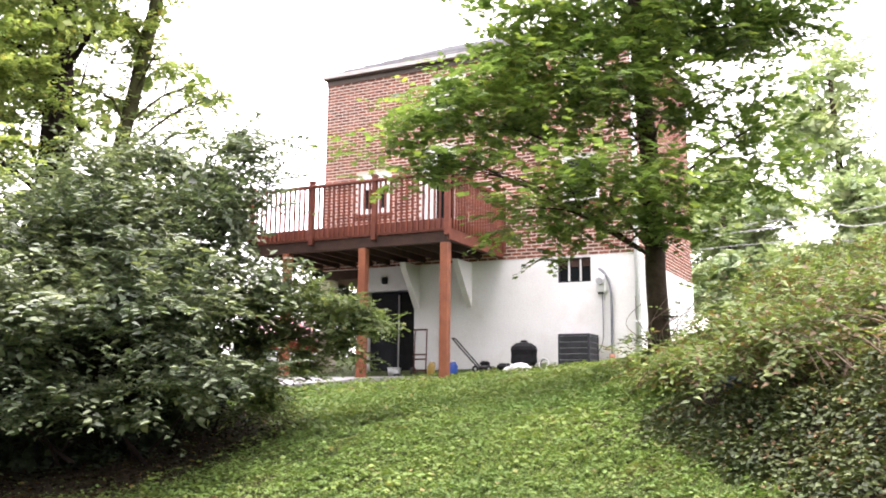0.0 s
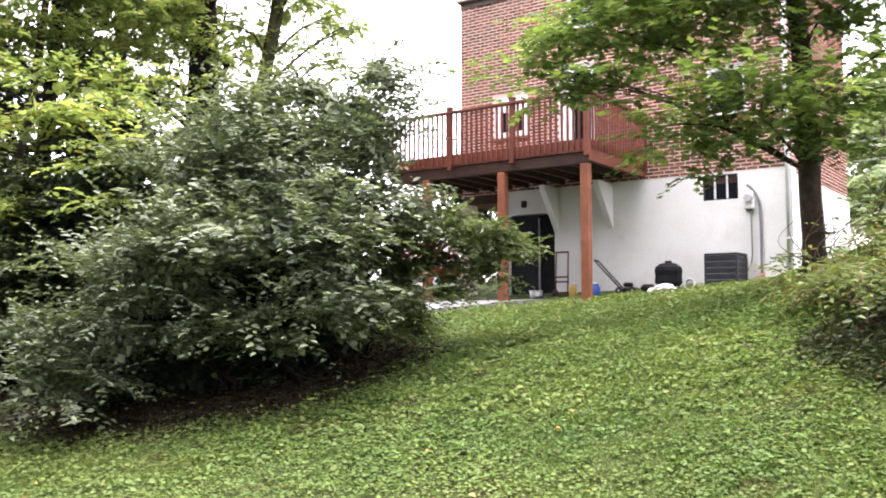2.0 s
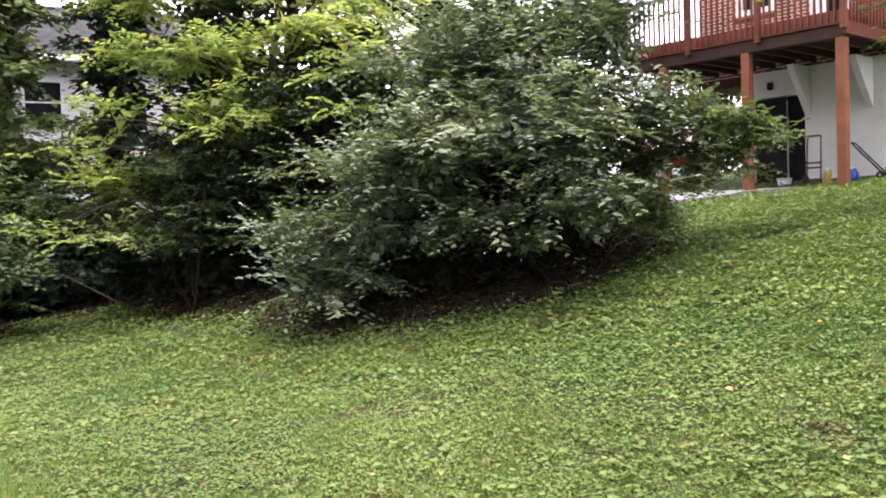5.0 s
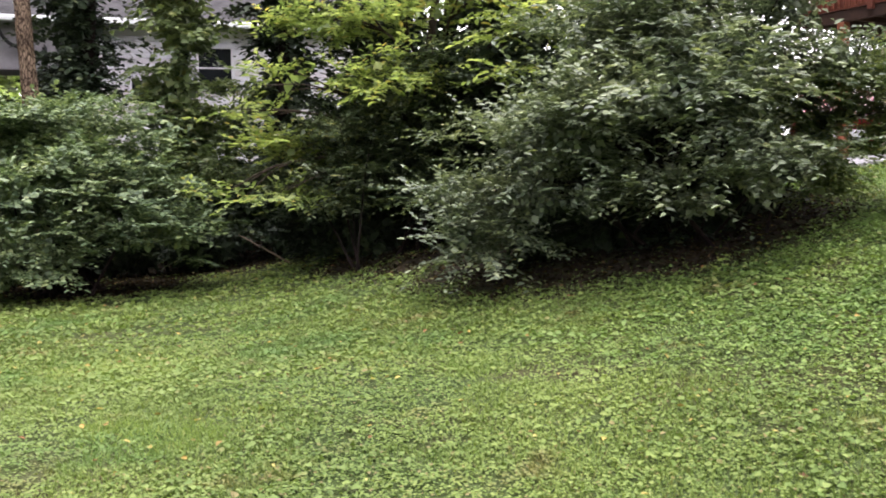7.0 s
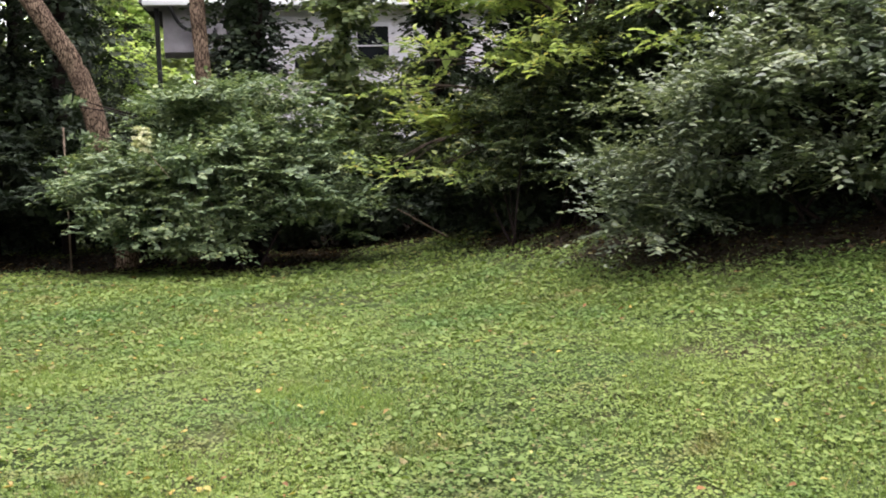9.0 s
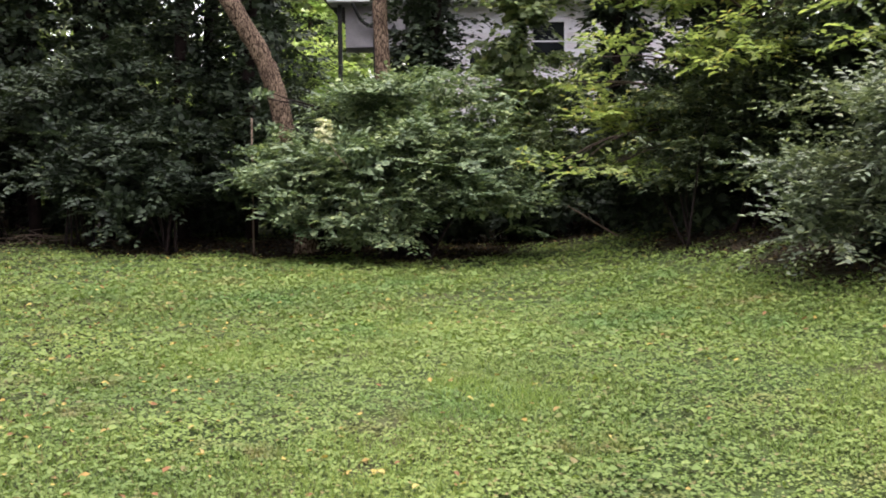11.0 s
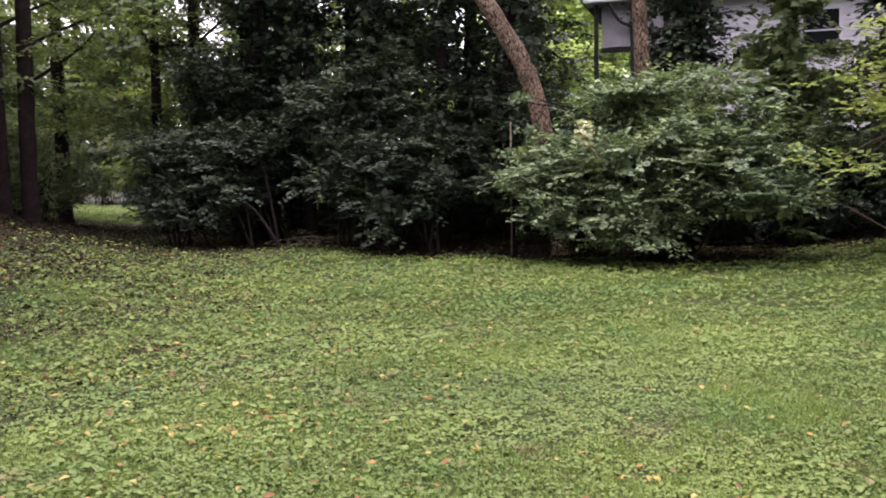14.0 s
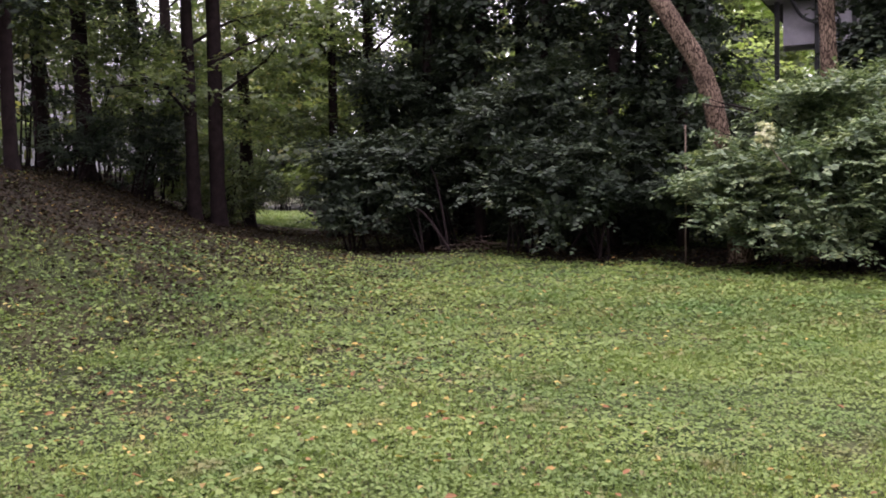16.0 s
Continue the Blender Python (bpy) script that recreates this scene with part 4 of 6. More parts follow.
# ---- red car on the driveway ----
car = thing("car", pose(-3.8, 22.5, 2.09, 0, 0, 100), "red car parked on the driveway beyond the deck", "car")
bm = prism([(-2.1, 0.32), (2.1, 0.32), (2.15, 0.62), (1.95, 0.80), (1.05, 0.90), (-1.75, 0.92), (-2.12, 0.75)], 1, -0.84, 0.84)
bmesh.ops.bevel(bm, geom=list(bm.edges), offset=0.05, segments=2, affect="EDGES")
part("body", bm, "car_red", car)
bm = prism([(-1.65, 0.90), (0.95, 0.88), (0.35, 1.38), (-1.15, 1.40)], 1, -0.72, 0.72)
bmesh.ops.bevel(bm, geom=list(bm.edges), offset=0.04, segments=2, affect="EDGES")
part("cabin", bm, "car_red", car)
for sy in (-0.725, 0.725):
    part("side_window", prism([(-1.35, 0.95), (0.65, 0.93), (0.25, 1.30), (-1.05, 1.32)], 1, sy - 0.006, sy + 0.006), "glass", car)
for bx0, bx1 in ((2.08, 2.2), (-2.2, -2.06)):
    part("bumper", boxes(((bx0, -0.8, 0.35), (bx1, 0.8, 0.56)), bevel=0.03), "white_trim", car, "pale bumper")
for sx in (-1.3, 1.35):
    for sy in (-0.80, 0.80):
        v, f = tube([(sx, sy - 0.09, 0.32), (sx, sy + 0.09, 0.32)], 0.32, 20)
        wh = part_mesh("wheel", tube_mesh("wheel", [(v, f)]), "plastic_black", car)
        v, f = tube([(sx, sy - 0.1, 0.32), (sx, sy + 0.1, 0.32)], 0.19, 16)
        part_mesh("rim", tube_mesh("rim", [(v, f)]), "grey_metal", wh)
for sy in (-0.6, 0.6):
    part("headlight", boxes(((2.05, sy - 0.16, 0.60), (2.16, sy + 0.16, 0.72)), bevel=0.02), "glass", car)


# ---- neighbouring house ----
nb_house = thing("house", pose(-21.0, 17.4, 0, 0, 0, 49.9), "pale lap-sided neighbouring house behind the trees", "house")
part("wall", boxes(((-1.2, 0.05, 0.4), (8.0, 0.3, 6.1))), "siding", nb_house, "pale siding wall")
part("wall", boxes(((-1.2, 0.3, 0.4), (-1.0, 7.0, 6.1))), "porch_grey", nb_house, "grey side wall")
part("wall", boxes(((7.8, 0.3, 0.4), (8.0, 7.0, 6.1))), "siding", nb_house)
part("wall", boxes(((-1.0, 6.8, 0.4), (7.8, 7.0, 6.1))), "siding", nb_house)
lap = boxes(((-1.2, 0.0, 0.0), (8.0, 0.05, 0.14)))
lap_me = bpy.data.meshes.new("clapboard")
lap.to_mesh(lap_me)
lap.free()
lap_me.materials.append(M["siding"])
for k in range(38):
    c = part_mesh("clapboard", lap_me, "siding", nb_house, shared=True)
    c.location, c.rotation_euler = (0, -0.02, 0.45 + k * 0.148), (radians(-8), 0, 0)
for x0, x1, z0, z1 in ((2.12, 3.0, 4.55, 5.62), (0.35, 1.0, 4.1, 4.72), (4.3, 5.2, 4.4, 5.6)):
    f = part("window", boxes(((x0 - 0.08, -0.10, z0 - 0.08), (x1 + 0.08, -0.02, z0)), ((x0 - 0.08, -0.10, z1), (x1 + 0.08, -0.02, z1 + 0.08)), ((x0 - 0.08, -0.10, z0), (x0, -0.02, z1)), ((x1, -0.10, z0), (x1 + 0.08, -0.02, z1))), "siding", nb_house, "pale framed window")
    part("pane", boxes(((x0, -0.06, z0), (x1, -0.05, z1))), "glass", f)
    part("meeting_rail", boxes(((x0, -0.085, (z0 + z1) / 2 - 0.02), (x1, -0.065, (z0 + z1) / 2 + 0.02))), "siding", f)
part("gutter", boxes(((-3.6, -0.65, 6.12), (8.3, -0.5, 6.27)), bevel=0.02), "white_trim", nb_house, "white gutter along the eaves")
part("soffit", boxes(((-3.6, -0.5, 6.13), (8.3, 0.3, 6.19))), "porch_grey", nb_house)
part("roof", prism([(-0.6, 6.2), (7.4, 6.2), (3.4, 8.4)], 0, -3.7, 8.4), "dark_shingle", nb_house, "dark shingle roof")
part("porch_screen", boxes(((-3.2, 0.35, 4.85), (-1.2, 0.42, 6.1))), "porch_grey", nb_house, "grey porch side panel")
part("porch_panel", boxes(((-3.15, -0.12, 4.95), (-1.25, -0.08, 6.1))), "porch_grey", nb_house, "grey porch panel under the eaves")
for x in (-3.3, -2.3, -1.4):
    part("porch_post", boxes(((x - 0.06, -0.2, 0.6), (x + 0.06, -0.06, 6.12)), bevel=0.01), "plastic_black", nb_house, "dark porch post")
part("porch_floor", boxes(((-3.5, -0.3, 2.6), (-1.2, 6.5, 2.75))), "porch_grey", nb_house)
for k in range(9):
    part("porch_baluster", boxes(((-3.2 + k * 0.22, -0.15, 2.75), (-3.17 + k * 0.22, -0.12, 3.6))), "plastic_black", nb_house)
pv = bend([(-2.9, -0.55, 6.1), (-2.6, -0.35, 5.6), (-1.9, -0.25, 5.35), (-1.75, -0.2, 5.2), (-1.75, -0.2, 0.8)], 24)
part_mesh("downpipe", tube_mesh("downpipe", [tube(pv, 0.05, 8)]), "plastic_black", nb_house, "dark downpipe")

far_house = thing("house", pose(-43, -5.0, gz(-43, -5), 0, 0, 95), "pale house far off among the woods", "house")
part("wall", boxes(((-4, 0, 0), (4, 6, 4.6))), "siding", far_house)
part("roof", prism([(-0.6, 4.6), (6.6, 4.6), (3.0, 6.4)], 0, -4.5, 4.5), "white_trim", far_house, "pale roof")
for x in (-2.6, 0.0, 2.4):
    part("window", boxes(((x - 0.5, -0.05, 1.6), (x + 0.5, 0.02, 2.9)), bevel=0.01), "glass", far_house)


# ---- trees ----
def tree(name, label, base, trunk, r0, r1, bark, leaf_mat, blobs, twigs, seed, branches=(), trunk_sides=14, lbl="", **kw):
    """A tree: tapered trunk through the given points, limbs, crown."""
    z = gz(*base)
    t = thing(name, pose(base[0], base[1], z), label, "tree")
    o = np.array([base[0], base[1], z])
    pts = [np.array([0, 0, -0.3])] + [np.array(p) - o for p in trunk]
    n = len(pts) * 6
    q = bend(pts, n)
    rad = np.linspace(r0, r1, n)
    rad[:3] *= np.array([1.45, 1.25, 1.08])
    part_mesh("trunk", tube_mesh("trunk", [tube(q, rad, trunk_sides, 0.16, seed)]), bark, t)
    runs = [([np.array(p) - o for p in pts2], a, b) for pts2, a, b in branches]
    limbs("limb", t, bark, runs, 8, 0.2, seed)
    if blobs:
        bl = [(b[0] - o[0], b[1] - o[1], b[2] - o[2], *b[3:]) for b in blobs]
        crown("crown", t, leaf_mat, seed, bl, twigs, **kw)
    return t


def auto_limbs(rng, stem, blobs, r=0.05, share=1.0):
    """A limb from the stem towards each blob."""
    out = []
    stem = [np.array(s, float) for s in stem]
    for b in blobs:
        if rng.random() > share:
            continue
        c = np.array(b[:3], float)
        zz = c[2] - 0.35 * np.hypot(c[0] - stem[0][0], c[1] - stem[0][1]) - 0.2
        zs = [s[2] for s in stem]
        zz = min(max(zz, zs[0] + 0.35 * (zs[-1] - zs[0]) * 0.4), zs[-1])
        k = np.interp(zz, zs, range(len(zs)))
        i = min(int(k), len(stem) - 2)
        s = stem[i] + (stem[i + 1] - stem[i]) * (k - i)
        end = c + np.array([rng.normal() * 0.2, rng.normal() * 0.2, 0.1])
        mid = s * 0.45 + end * 0.55 + np.array([rng.normal() * 0.12, rng.normal() * 0.12, 0.18])
        out.append(([s, mid, end], r, r * 0.2))
        for _ in range(2):
            e2 = c + rng.normal(size=3) * np.array(b[3:6]) * 0.6
            out.append(([mid, mid * 0.5 + e2 * 0.5 + np.array([0, 0, 0.08]), e2], r * 0.5, r * 0.12))
    return out


rng = np.random.default_rng(5)
mstem = [(2.86, 12.8, 2.6), (2.80, 12.78, 4.5), (2.66, 12.8, 6.9), (2.55, 12.9, 9.6)]
mblobs = [(0.45, 12.3, 5.35, 1.05, 1.0, 0.55), (-0.45, 12.2, 4.85, 0.5, 0.7, 0.28), (0.2, 12.1, 4.55, 0.75, 0.8, 0.3), (1.3, 12.0, 3.98, 0.95, 1.1, 0.4), (2.1, 11.8, 4.25, 1.2, 1.1, 0.5), (0.9, 12.1, 6.3, 0.9, 1.0, 0.6),
          (1.7, 12.2, 5.7, 1.3, 1.2, 0.7), (2.4, 12.2, 6.9, 1.5, 1.3, 0.75), (3.5, 12.3, 6.6, 1.1, 1.1, 0.5), (2.5, 12.6, 8.2, 1.4, 1.5, 0.9), (3.6, 12.6, 8.0, 1.6, 1.5, 0.9), (4.35, 12.3, 6.75, 0.6, 0.8, 0.4), (4.2, 12.4, 7.4, 0.8, 0.9, 0.5), (4.0, 12.2, 5.1, 0.6, 0.7, 0.3),
          (3.7, 11.9, 4.5, 0.85, 0.8, 0.35), (3.6, 12.0, 5.5, 0.75, 0.8, 0.28), (2.9, 11.9, 3.95, 0.8, 0.8, 0.3)]
tree("maple_tree", "young maple with a dark trunk and bright green lobed leaves", (2.87, 12.8), mstem, 0.165, 0.09, "bark", "leaf_maple", mblobs, 4500, 21,
     branches=auto_limbs(rng, mstem, mblobs, 0.022), per=9, twig=0.5, leaf=0.096, slim=0.95, shape=LOBED, droop=0.16, flat=0.8, shell=0.2, gaps=0.24, rough=0.42, clump=0.6, bunch=7, core=0.2, core_leaf=1.0, under=0.3, thick=0.3)
# ivy and suckers round the maple's foot
sk = thing("shrub", pose(2.9, 12.6, gz(2.9, 12.6)), "tangle of suckers and ivy round the maple's foot", "shrub")
crown("leaves", sk, "leaf_ivy", 22, [(0.0, 0, 0.25, 0.22, 0.2, 0.3), (-0.22, -0.1, 0.12, 0.25, 0.2, 0.15), (0.25, -0.1, 0.12, 0.25, 0.2, 0.15)], 90, per=10, twig=0.3, leaf=0.045, flat=0.4, clump=0.12, core=0)
limbs("stem", sk, "dry_twig", [([(rng.normal() * 0.15, rng.normal() * 0.1, -0.05), (rng.normal() * 0.25, -0.1, 0.35), (rng.normal() * 0.4, -0.15, 0.75)], 0.008, 0.003) for _ in range(9)], 5)


def shrub(label, base, blobs, twigs, seed, mat="leaf_shrub", stems=16, r=0.03, bark="bark_dark", name="shrub", **kw):
    z = gz(*base)
    t = thing(name, pose(base[0], base[1], z), label, "shrub")
    o = np.array([base[0], base[1], z])
    g = np.random.default_rng(seed + 100)
    runs = [([p - o for p in pts], a, b) for pts, a, b in stem_fan(g, (base[0], base[1], 0), blobs, stems, r)]
    limbs("stem", t, bark, runs, 5, 0.2, seed)
    bl = [(b[0] - o[0], b[1] - o[1], b[2] - o[2], *b[3:]) for b in blobs]
    crown("leaves", t, mat, seed, bl, twigs, **kw)
    return t


# the large honeysuckle by the drive
shrub("large spreading dark green honeysuckle shrub with arching sprays", (-3.9, 11.1),
      [(-3.5, 10.6, 2.9, 1.2, 0.9, 0.8), (-2.75, 11.2, 4.05, 0.6, 0.8, 0.45), (-2.45, 11.3, 4.6, 0.28, 0.35, 0.35), (-3.3, 11.4, 4.45, 0.35, 0.4, 0.3), (-3.9, 11.5, 4.2, 0.45, 0.4, 0.28), (-4.7, 11.5, 4.0, 0.5, 0.45, 0.32), (-5.3, 11.3, 3.6, 0.5, 0.45, 0.3), (-3.6, 11.1, 3.7, 0.9, 0.9, 0.6), (-4.5, 10.9, 3.2, 0.75, 0.8, 0.65), (-5.1, 10.4, 2.2, 0.75, 0.75, 0.75), (-4.3, 9.7, 2.25, 0.8, 0.55, 0.45), (-3.5, 9.5, 2.55, 1.0, 0.5, 0.3), (-4.6, 9.5, 2.2, 0.7, 0.5, 0.3), (-2.7, 9.95, 1.85, 0.45, 0.4, 0.32),
       (-5.6, 9.75, 1.05, 0.6, 0.5, 0.36), (-2.6, 10.3, 2.65, 0.6, 0.65, 0.8), (-2.4, 10.9, 3.5, 0.5, 0.6, 0.5), (-6.1, 10.2, 1.5, 0.55, 0.55, 0.4), (-3.1, 9.9, 2.6, 0.7, 0.5, 0.4), (-1.9, 10.7, 2.85, 0.35, 0.4, 0.25), (-4.9, 9.8, 1.5, 0.5, 0.45, 0.35), (-3.4, 9.9, 1.75, 0.4, 0.35, 0.22), (-3.1, 10.0, 1.45, 0.35, 0.3, 0.25), (-2.5, 10.2, 1.6, 0.35, 0.3, 0.25), (-2.3, 10.3, 1.95, 0.4, 0.35, 0.25), (-2.9, 10.1, 2.1, 0.4, 0.35, 0.25), (-4.2, 9.7, 1.5, 0.35, 0.35, 0.2)],
      4700, 31, per=15, twig=0.75, leaf=0.086, slim=0.46, shape=OVAL, droop=0.2, flat=0.73, shell=0.72, gaps=0.30, rough=0.5, stems=26, clump=0.46, core=2.6, core_leaf=1.1, thick=0.24, under=0.8, jitter=0.22)
# near-black leaves that fill in the black shade below and behind the honeysuckle
shrub("near-black filler shrub for the shade behind the honeysuckle", (-3.9, 12.2),
      [(-3.4, 11.1, 1.5, 0.9, 0.4, 0.5), (-4.5, 10.9, 1.2, 0.9, 0.4, 0.5), (-5.3, 10.8, 1.0, 0.6, 0.4, 0.4), (-3.7, 12.2, 1.9, 1.5, 0.7, 1.3), (-5.2, 12.0, 1.7, 1.1, 0.7, 1.2)], 1150, 33, "leaf_dark_shade", per=10, twig=0.4, leaf=0.10, slim=0.55, flat=0.75, shell=0.5, gaps=0.05, stems=12, core=8.0, core_leaf=1.5)
shrub("arching leafy branch of the shrub reaching over the slab", (-3.0, 11.3),
      [(-2.0, 11.0, 2.75, 0.4, 0.35, 0.22), (-1.57, 11.1, 2.82, 0.35, 0.35, 0.2), (-1.11, 11.15, 2.74, 0.32, 0.35, 0.2), (-0.84, 11.15, 2.52, 0.2, 0.25, 0.22), (-1.55, 11.1, 2.1, 0.14, 0.16, 0.42), (-1.8, 11.05, 2.5, 0.32, 0.3, 0.2), (-1.1, 11.15, 2.3, 0.26, 0.25, 0.28), (-2.05, 11.0, 1.75, 0.3, 0.3, 0.3), (-1.3, 11.1, 2.58, 0.5, 0.3, 0.2), (-2.4, 11.1, 2.45, 0.35, 0.3, 0.25), (-2.15, 11.1, 2.1, 0.3, 0.3, 0.28)], 1150, 32, "leaf_tree", stems=7, r=0.014,
      per=14, twig=0.34, leaf=0.062, slim=0.5, droop=0.35, flat=0.7, gaps=0.1, clump=0.2, under=0.1)
shrub("dark leafy shrub beyond the drive behind the deck", (-3.2, 25.6), [(-3.4, 25.4, 5.3, 1.2, 0.8, 0.6), (-2.9, 25.5, 4.4, 1.1, 0.8, 0.7), (-3.1, 25.6, 3.2, 0.9, 0.7, 0.8)], 500, 34, "leaf_dark_shade", stems=10, per=12, twig=0.4, leaf=0.1, slim=0.55, gaps=0.05, core=3.0)

# pale young tree behind it
pstem = [(-8.9, 13.8, 1.2), (-8.7, 13.6, 3.5), (-8.3, 13.5, 5.5), (-8.0, 13.6, 9.0)]
pblobs = [(-7.3, 12.6, 4.95, 1.1, 0.9, 0.42), (-6.1, 11.8, 3.85, 0.9, 0.8, 0.32), (-5.7, 11.5, 3.2, 0.55, 0.6, 0.18), (-8.2, 11.7, 3.35, 0.9, 0.8, 0.3), 
          (-8.9, 12.8, 6.0, 1.5, 1.2, 0.6), (-7.6, 13.2, 7.2, 1.6, 1.3, 0.8), (-9.2, 13.2, 8.2, 1.8, 1.4, 0.9), (-9.7, 12.4, 4.3, 1.0, 0.9, 0.35), (-9.7, 11.7, 3.4, 0.8, 0.8, 0.28), (-10.3, 11.9, 2.3, 0.8, 0.7, 0.25), (-6.6, 11.6, 4.5, 0.8, 0.7, 0.25), (-10.4, 12.6, 5.6, 1.1, 0.9, 0.5), (-8.0, 12.0, 4.2, 0.9, 0.8, 0.25), (-10.6, 10.9, 1.6, 0.6, 0.4, 0.12), (-9.95, 11.4, 1.6, 0.6, 0.4, 0.12), (-9.4, 11.8, 1.7, 0.6, 0.4, 0.12), (-11.0, 11.6, 2.9, 0.6, 0.5, 0.2)]
tree("young_tree", "young tree with layered yellow-green leaves", (-8.9, 13.9), pstem, 0.09, 0.05, "bark", "leaf_light", pblobs, 2500, 41,
     branches=auto_limbs(rng, pstem, pblobs, 0.035), per=11, twig=0.6, leaf=0.115, slim=0.55, shape=OVAL, droop=0.15, flat=0.9, shell=0.15, gaps=0.28, rough=0.34, clump=0.6, core=0.1, thick=0.16)

# undergrowth filling the edge of the wood, its shade put into near-black leaves
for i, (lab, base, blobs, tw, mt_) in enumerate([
    ("dark undergrowth shrub below the pale tree", (-8.0, 13.2), [(-7.6, 12.9, 1.9, 1.3, 1.0, 1.3), (-7.0, 12.6, 3.1, 1.0, 0.9, 0.9), (-8.8, 13.2, 2.4, 1.2, 1.0, 1.6)], 1300, "leaf_dark_shade"),
    ("dark undergrowth shrub at the lawn's edge", (-10.6, 13.6), [(-10.4, 13.6, 1.9, 1.2, 1.0, 1.4), (-11.5, 14.0, 1.6, 1.0, 0.9, 1.1), (-11.7, 13.5, 0.85, 0.7, 0.5, 0.45), (-10.4, 13.2, 0.85, 0.7, 0.5, 0.45), (-9.4, 13.0, 0.9, 0.7, 0.5, 0.45), (-9.9, 14.2, 3.2, 1.2, 1.0, 1.0)], 1700, "leaf_dark_shade"),
    ("dark shrub behind the honeysuckle", (-6.2, 13.6), [(-6.1, 13.4, 2.6, 1.2, 1.0, 1.5), (-5.2, 13.4, 3.4, 1.0, 0.9, 1.0), (-6.8, 13.2, 4.1, 0.9, 0.8, 0.7)], 1100, "leaf_dark_shade"),
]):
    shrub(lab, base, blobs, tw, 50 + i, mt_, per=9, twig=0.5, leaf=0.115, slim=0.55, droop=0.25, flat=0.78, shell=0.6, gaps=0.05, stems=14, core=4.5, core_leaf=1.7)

shrub("olive green shrub with thin layered sprays below the young tree", (-9.0, 12.6),
      [(-9.4, 11.9, 2.5, 0.9, 0.5, 0.3), (-9.0, 12.0, 1.95, 1.0, 0.5, 0.3), (-8.3, 12.4, 2.2, 0.9, 0.5, 0.4), (-8.7, 12.3, 2.9, 0.9, 0.5, 0.3), (-9.5, 11.9, 1.5, 0.8, 0.4, 0.25), (-7.5, 12.2, 2.6, 0.8, 0.5, 0.4), (-7.9, 12.2, 1.7, 0.9, 0.5, 0.35), (-7.2, 12.1, 3.4, 0.8, 0.5, 0.4), (-10.6, 12.2, 2.0, 0.7, 0.5, 0.35)],
      1500, 58, "leaf_olive", per=11, twig=0.5, leaf=0.085, slim=0.5, shape=OVAL, droop=0.2, flat=0.82, shell=0.4, gaps=0.14, stems=5, r=0.02, clump=0.45, core=1.2, core_leaf=1.2, thick=0.2, under=0.5)

# low near-black thicket added as the shade behind the shrubs, along the whole edge
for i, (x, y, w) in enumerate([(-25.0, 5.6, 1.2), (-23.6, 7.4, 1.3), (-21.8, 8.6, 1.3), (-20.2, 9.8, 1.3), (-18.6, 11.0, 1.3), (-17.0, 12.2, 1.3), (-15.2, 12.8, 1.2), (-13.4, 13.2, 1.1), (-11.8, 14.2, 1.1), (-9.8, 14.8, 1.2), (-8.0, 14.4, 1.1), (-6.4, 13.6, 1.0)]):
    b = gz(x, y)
    shrub("low near-black thicket added as shade at the wood's edge", (x, y), [(x, y, b + 0.6, w, 0.8, 0.6), (x + 0.5, y + 0.4, b + 1.3, w * 0.9, 0.8, 0.6), (x - 0.5, y - 0.2, b + 0.4, w * 0.8, 0.6, 0.4)], 330, 500 + i, "leaf_dark_shade",
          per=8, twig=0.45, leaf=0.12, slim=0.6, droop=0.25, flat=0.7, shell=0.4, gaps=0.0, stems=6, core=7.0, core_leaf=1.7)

# the round shrub on the lawn's edge
shrub("broad rounded green shrub spreading over the lawn's edge", (-13.6, 10.1),
      [(-13.5, 9.9, 1.6, 1.5, 1.2, 1.0), (-13.4, 10.2, 2.75, 1.1, 1.1, 0.5), (-12.5, 10.5, 1.8, 0.9, 0.9, 0.9), (-14.8, 9.1, 1.6, 0.8, 0.8, 0.8), (-13.0, 8.9, 1.0, 1.0, 0.7, 0.5), (-14.2, 8.7, 1.15, 0.8, 0.7, 0.45), (-12.0, 10.3, 1.1, 0.7, 0.7, 0.5), (-12.7, 9.2, 0.55, 0.6, 0.5, 0.3), (-15.7, 8.4, 2.93, 0.45, 0.35, 0.08), (-15.6, 8.5, 2.35, 0.5, 0.4, 0.08), (-15.65, 8.45, 1.9, 0.45, 0.35, 0.08), (-14.4, 9.7, 2.5, 0.8, 0.8, 0.5), (-15.3, 8.7, 1.35, 0.55, 0.6, 0.6), (-13.2, 8.8, 0.5, 0.55, 0.4, 0.35), (-13.2, 8.75, 1.75, 1.0, 0.6, 0.4), (-14.45, 8.3, 0.8, 0.55, 0.5, 0.4), (-14.5, 8.2, 1.5, 0.5, 0.5, 0.4), (-11.5, 10.7, 1.0, 0.5, 0.5, 0.42)],
      4300, 61, "leaf_round", per=12, twig=0.55, leaf=0.098, slim=0.54, shape=OVAL, droop=0.16, flat=0.7, shell=0.8, gaps=0.2, rough=0.3, stems=20, clump=0.42, core=2.6, core_leaf=1.1, thick=0.24, under=0.85, jitter=0.25)
fl_o = thing("flower_cluster", pose(-12.7, 7.85, 2.12), "pale cream flower cluster on the rounded shrub", "flower")
crown("petals", fl_o, "cream_petal", 63, [(0, 0, 0.05, 0.10, 0.10, 0.17)], 130, per=7, twig=0.1, leaf=0.036, slim=0.7, flat=0.4, shell=0.2, gaps=0.0, clump=0.06, core=0)
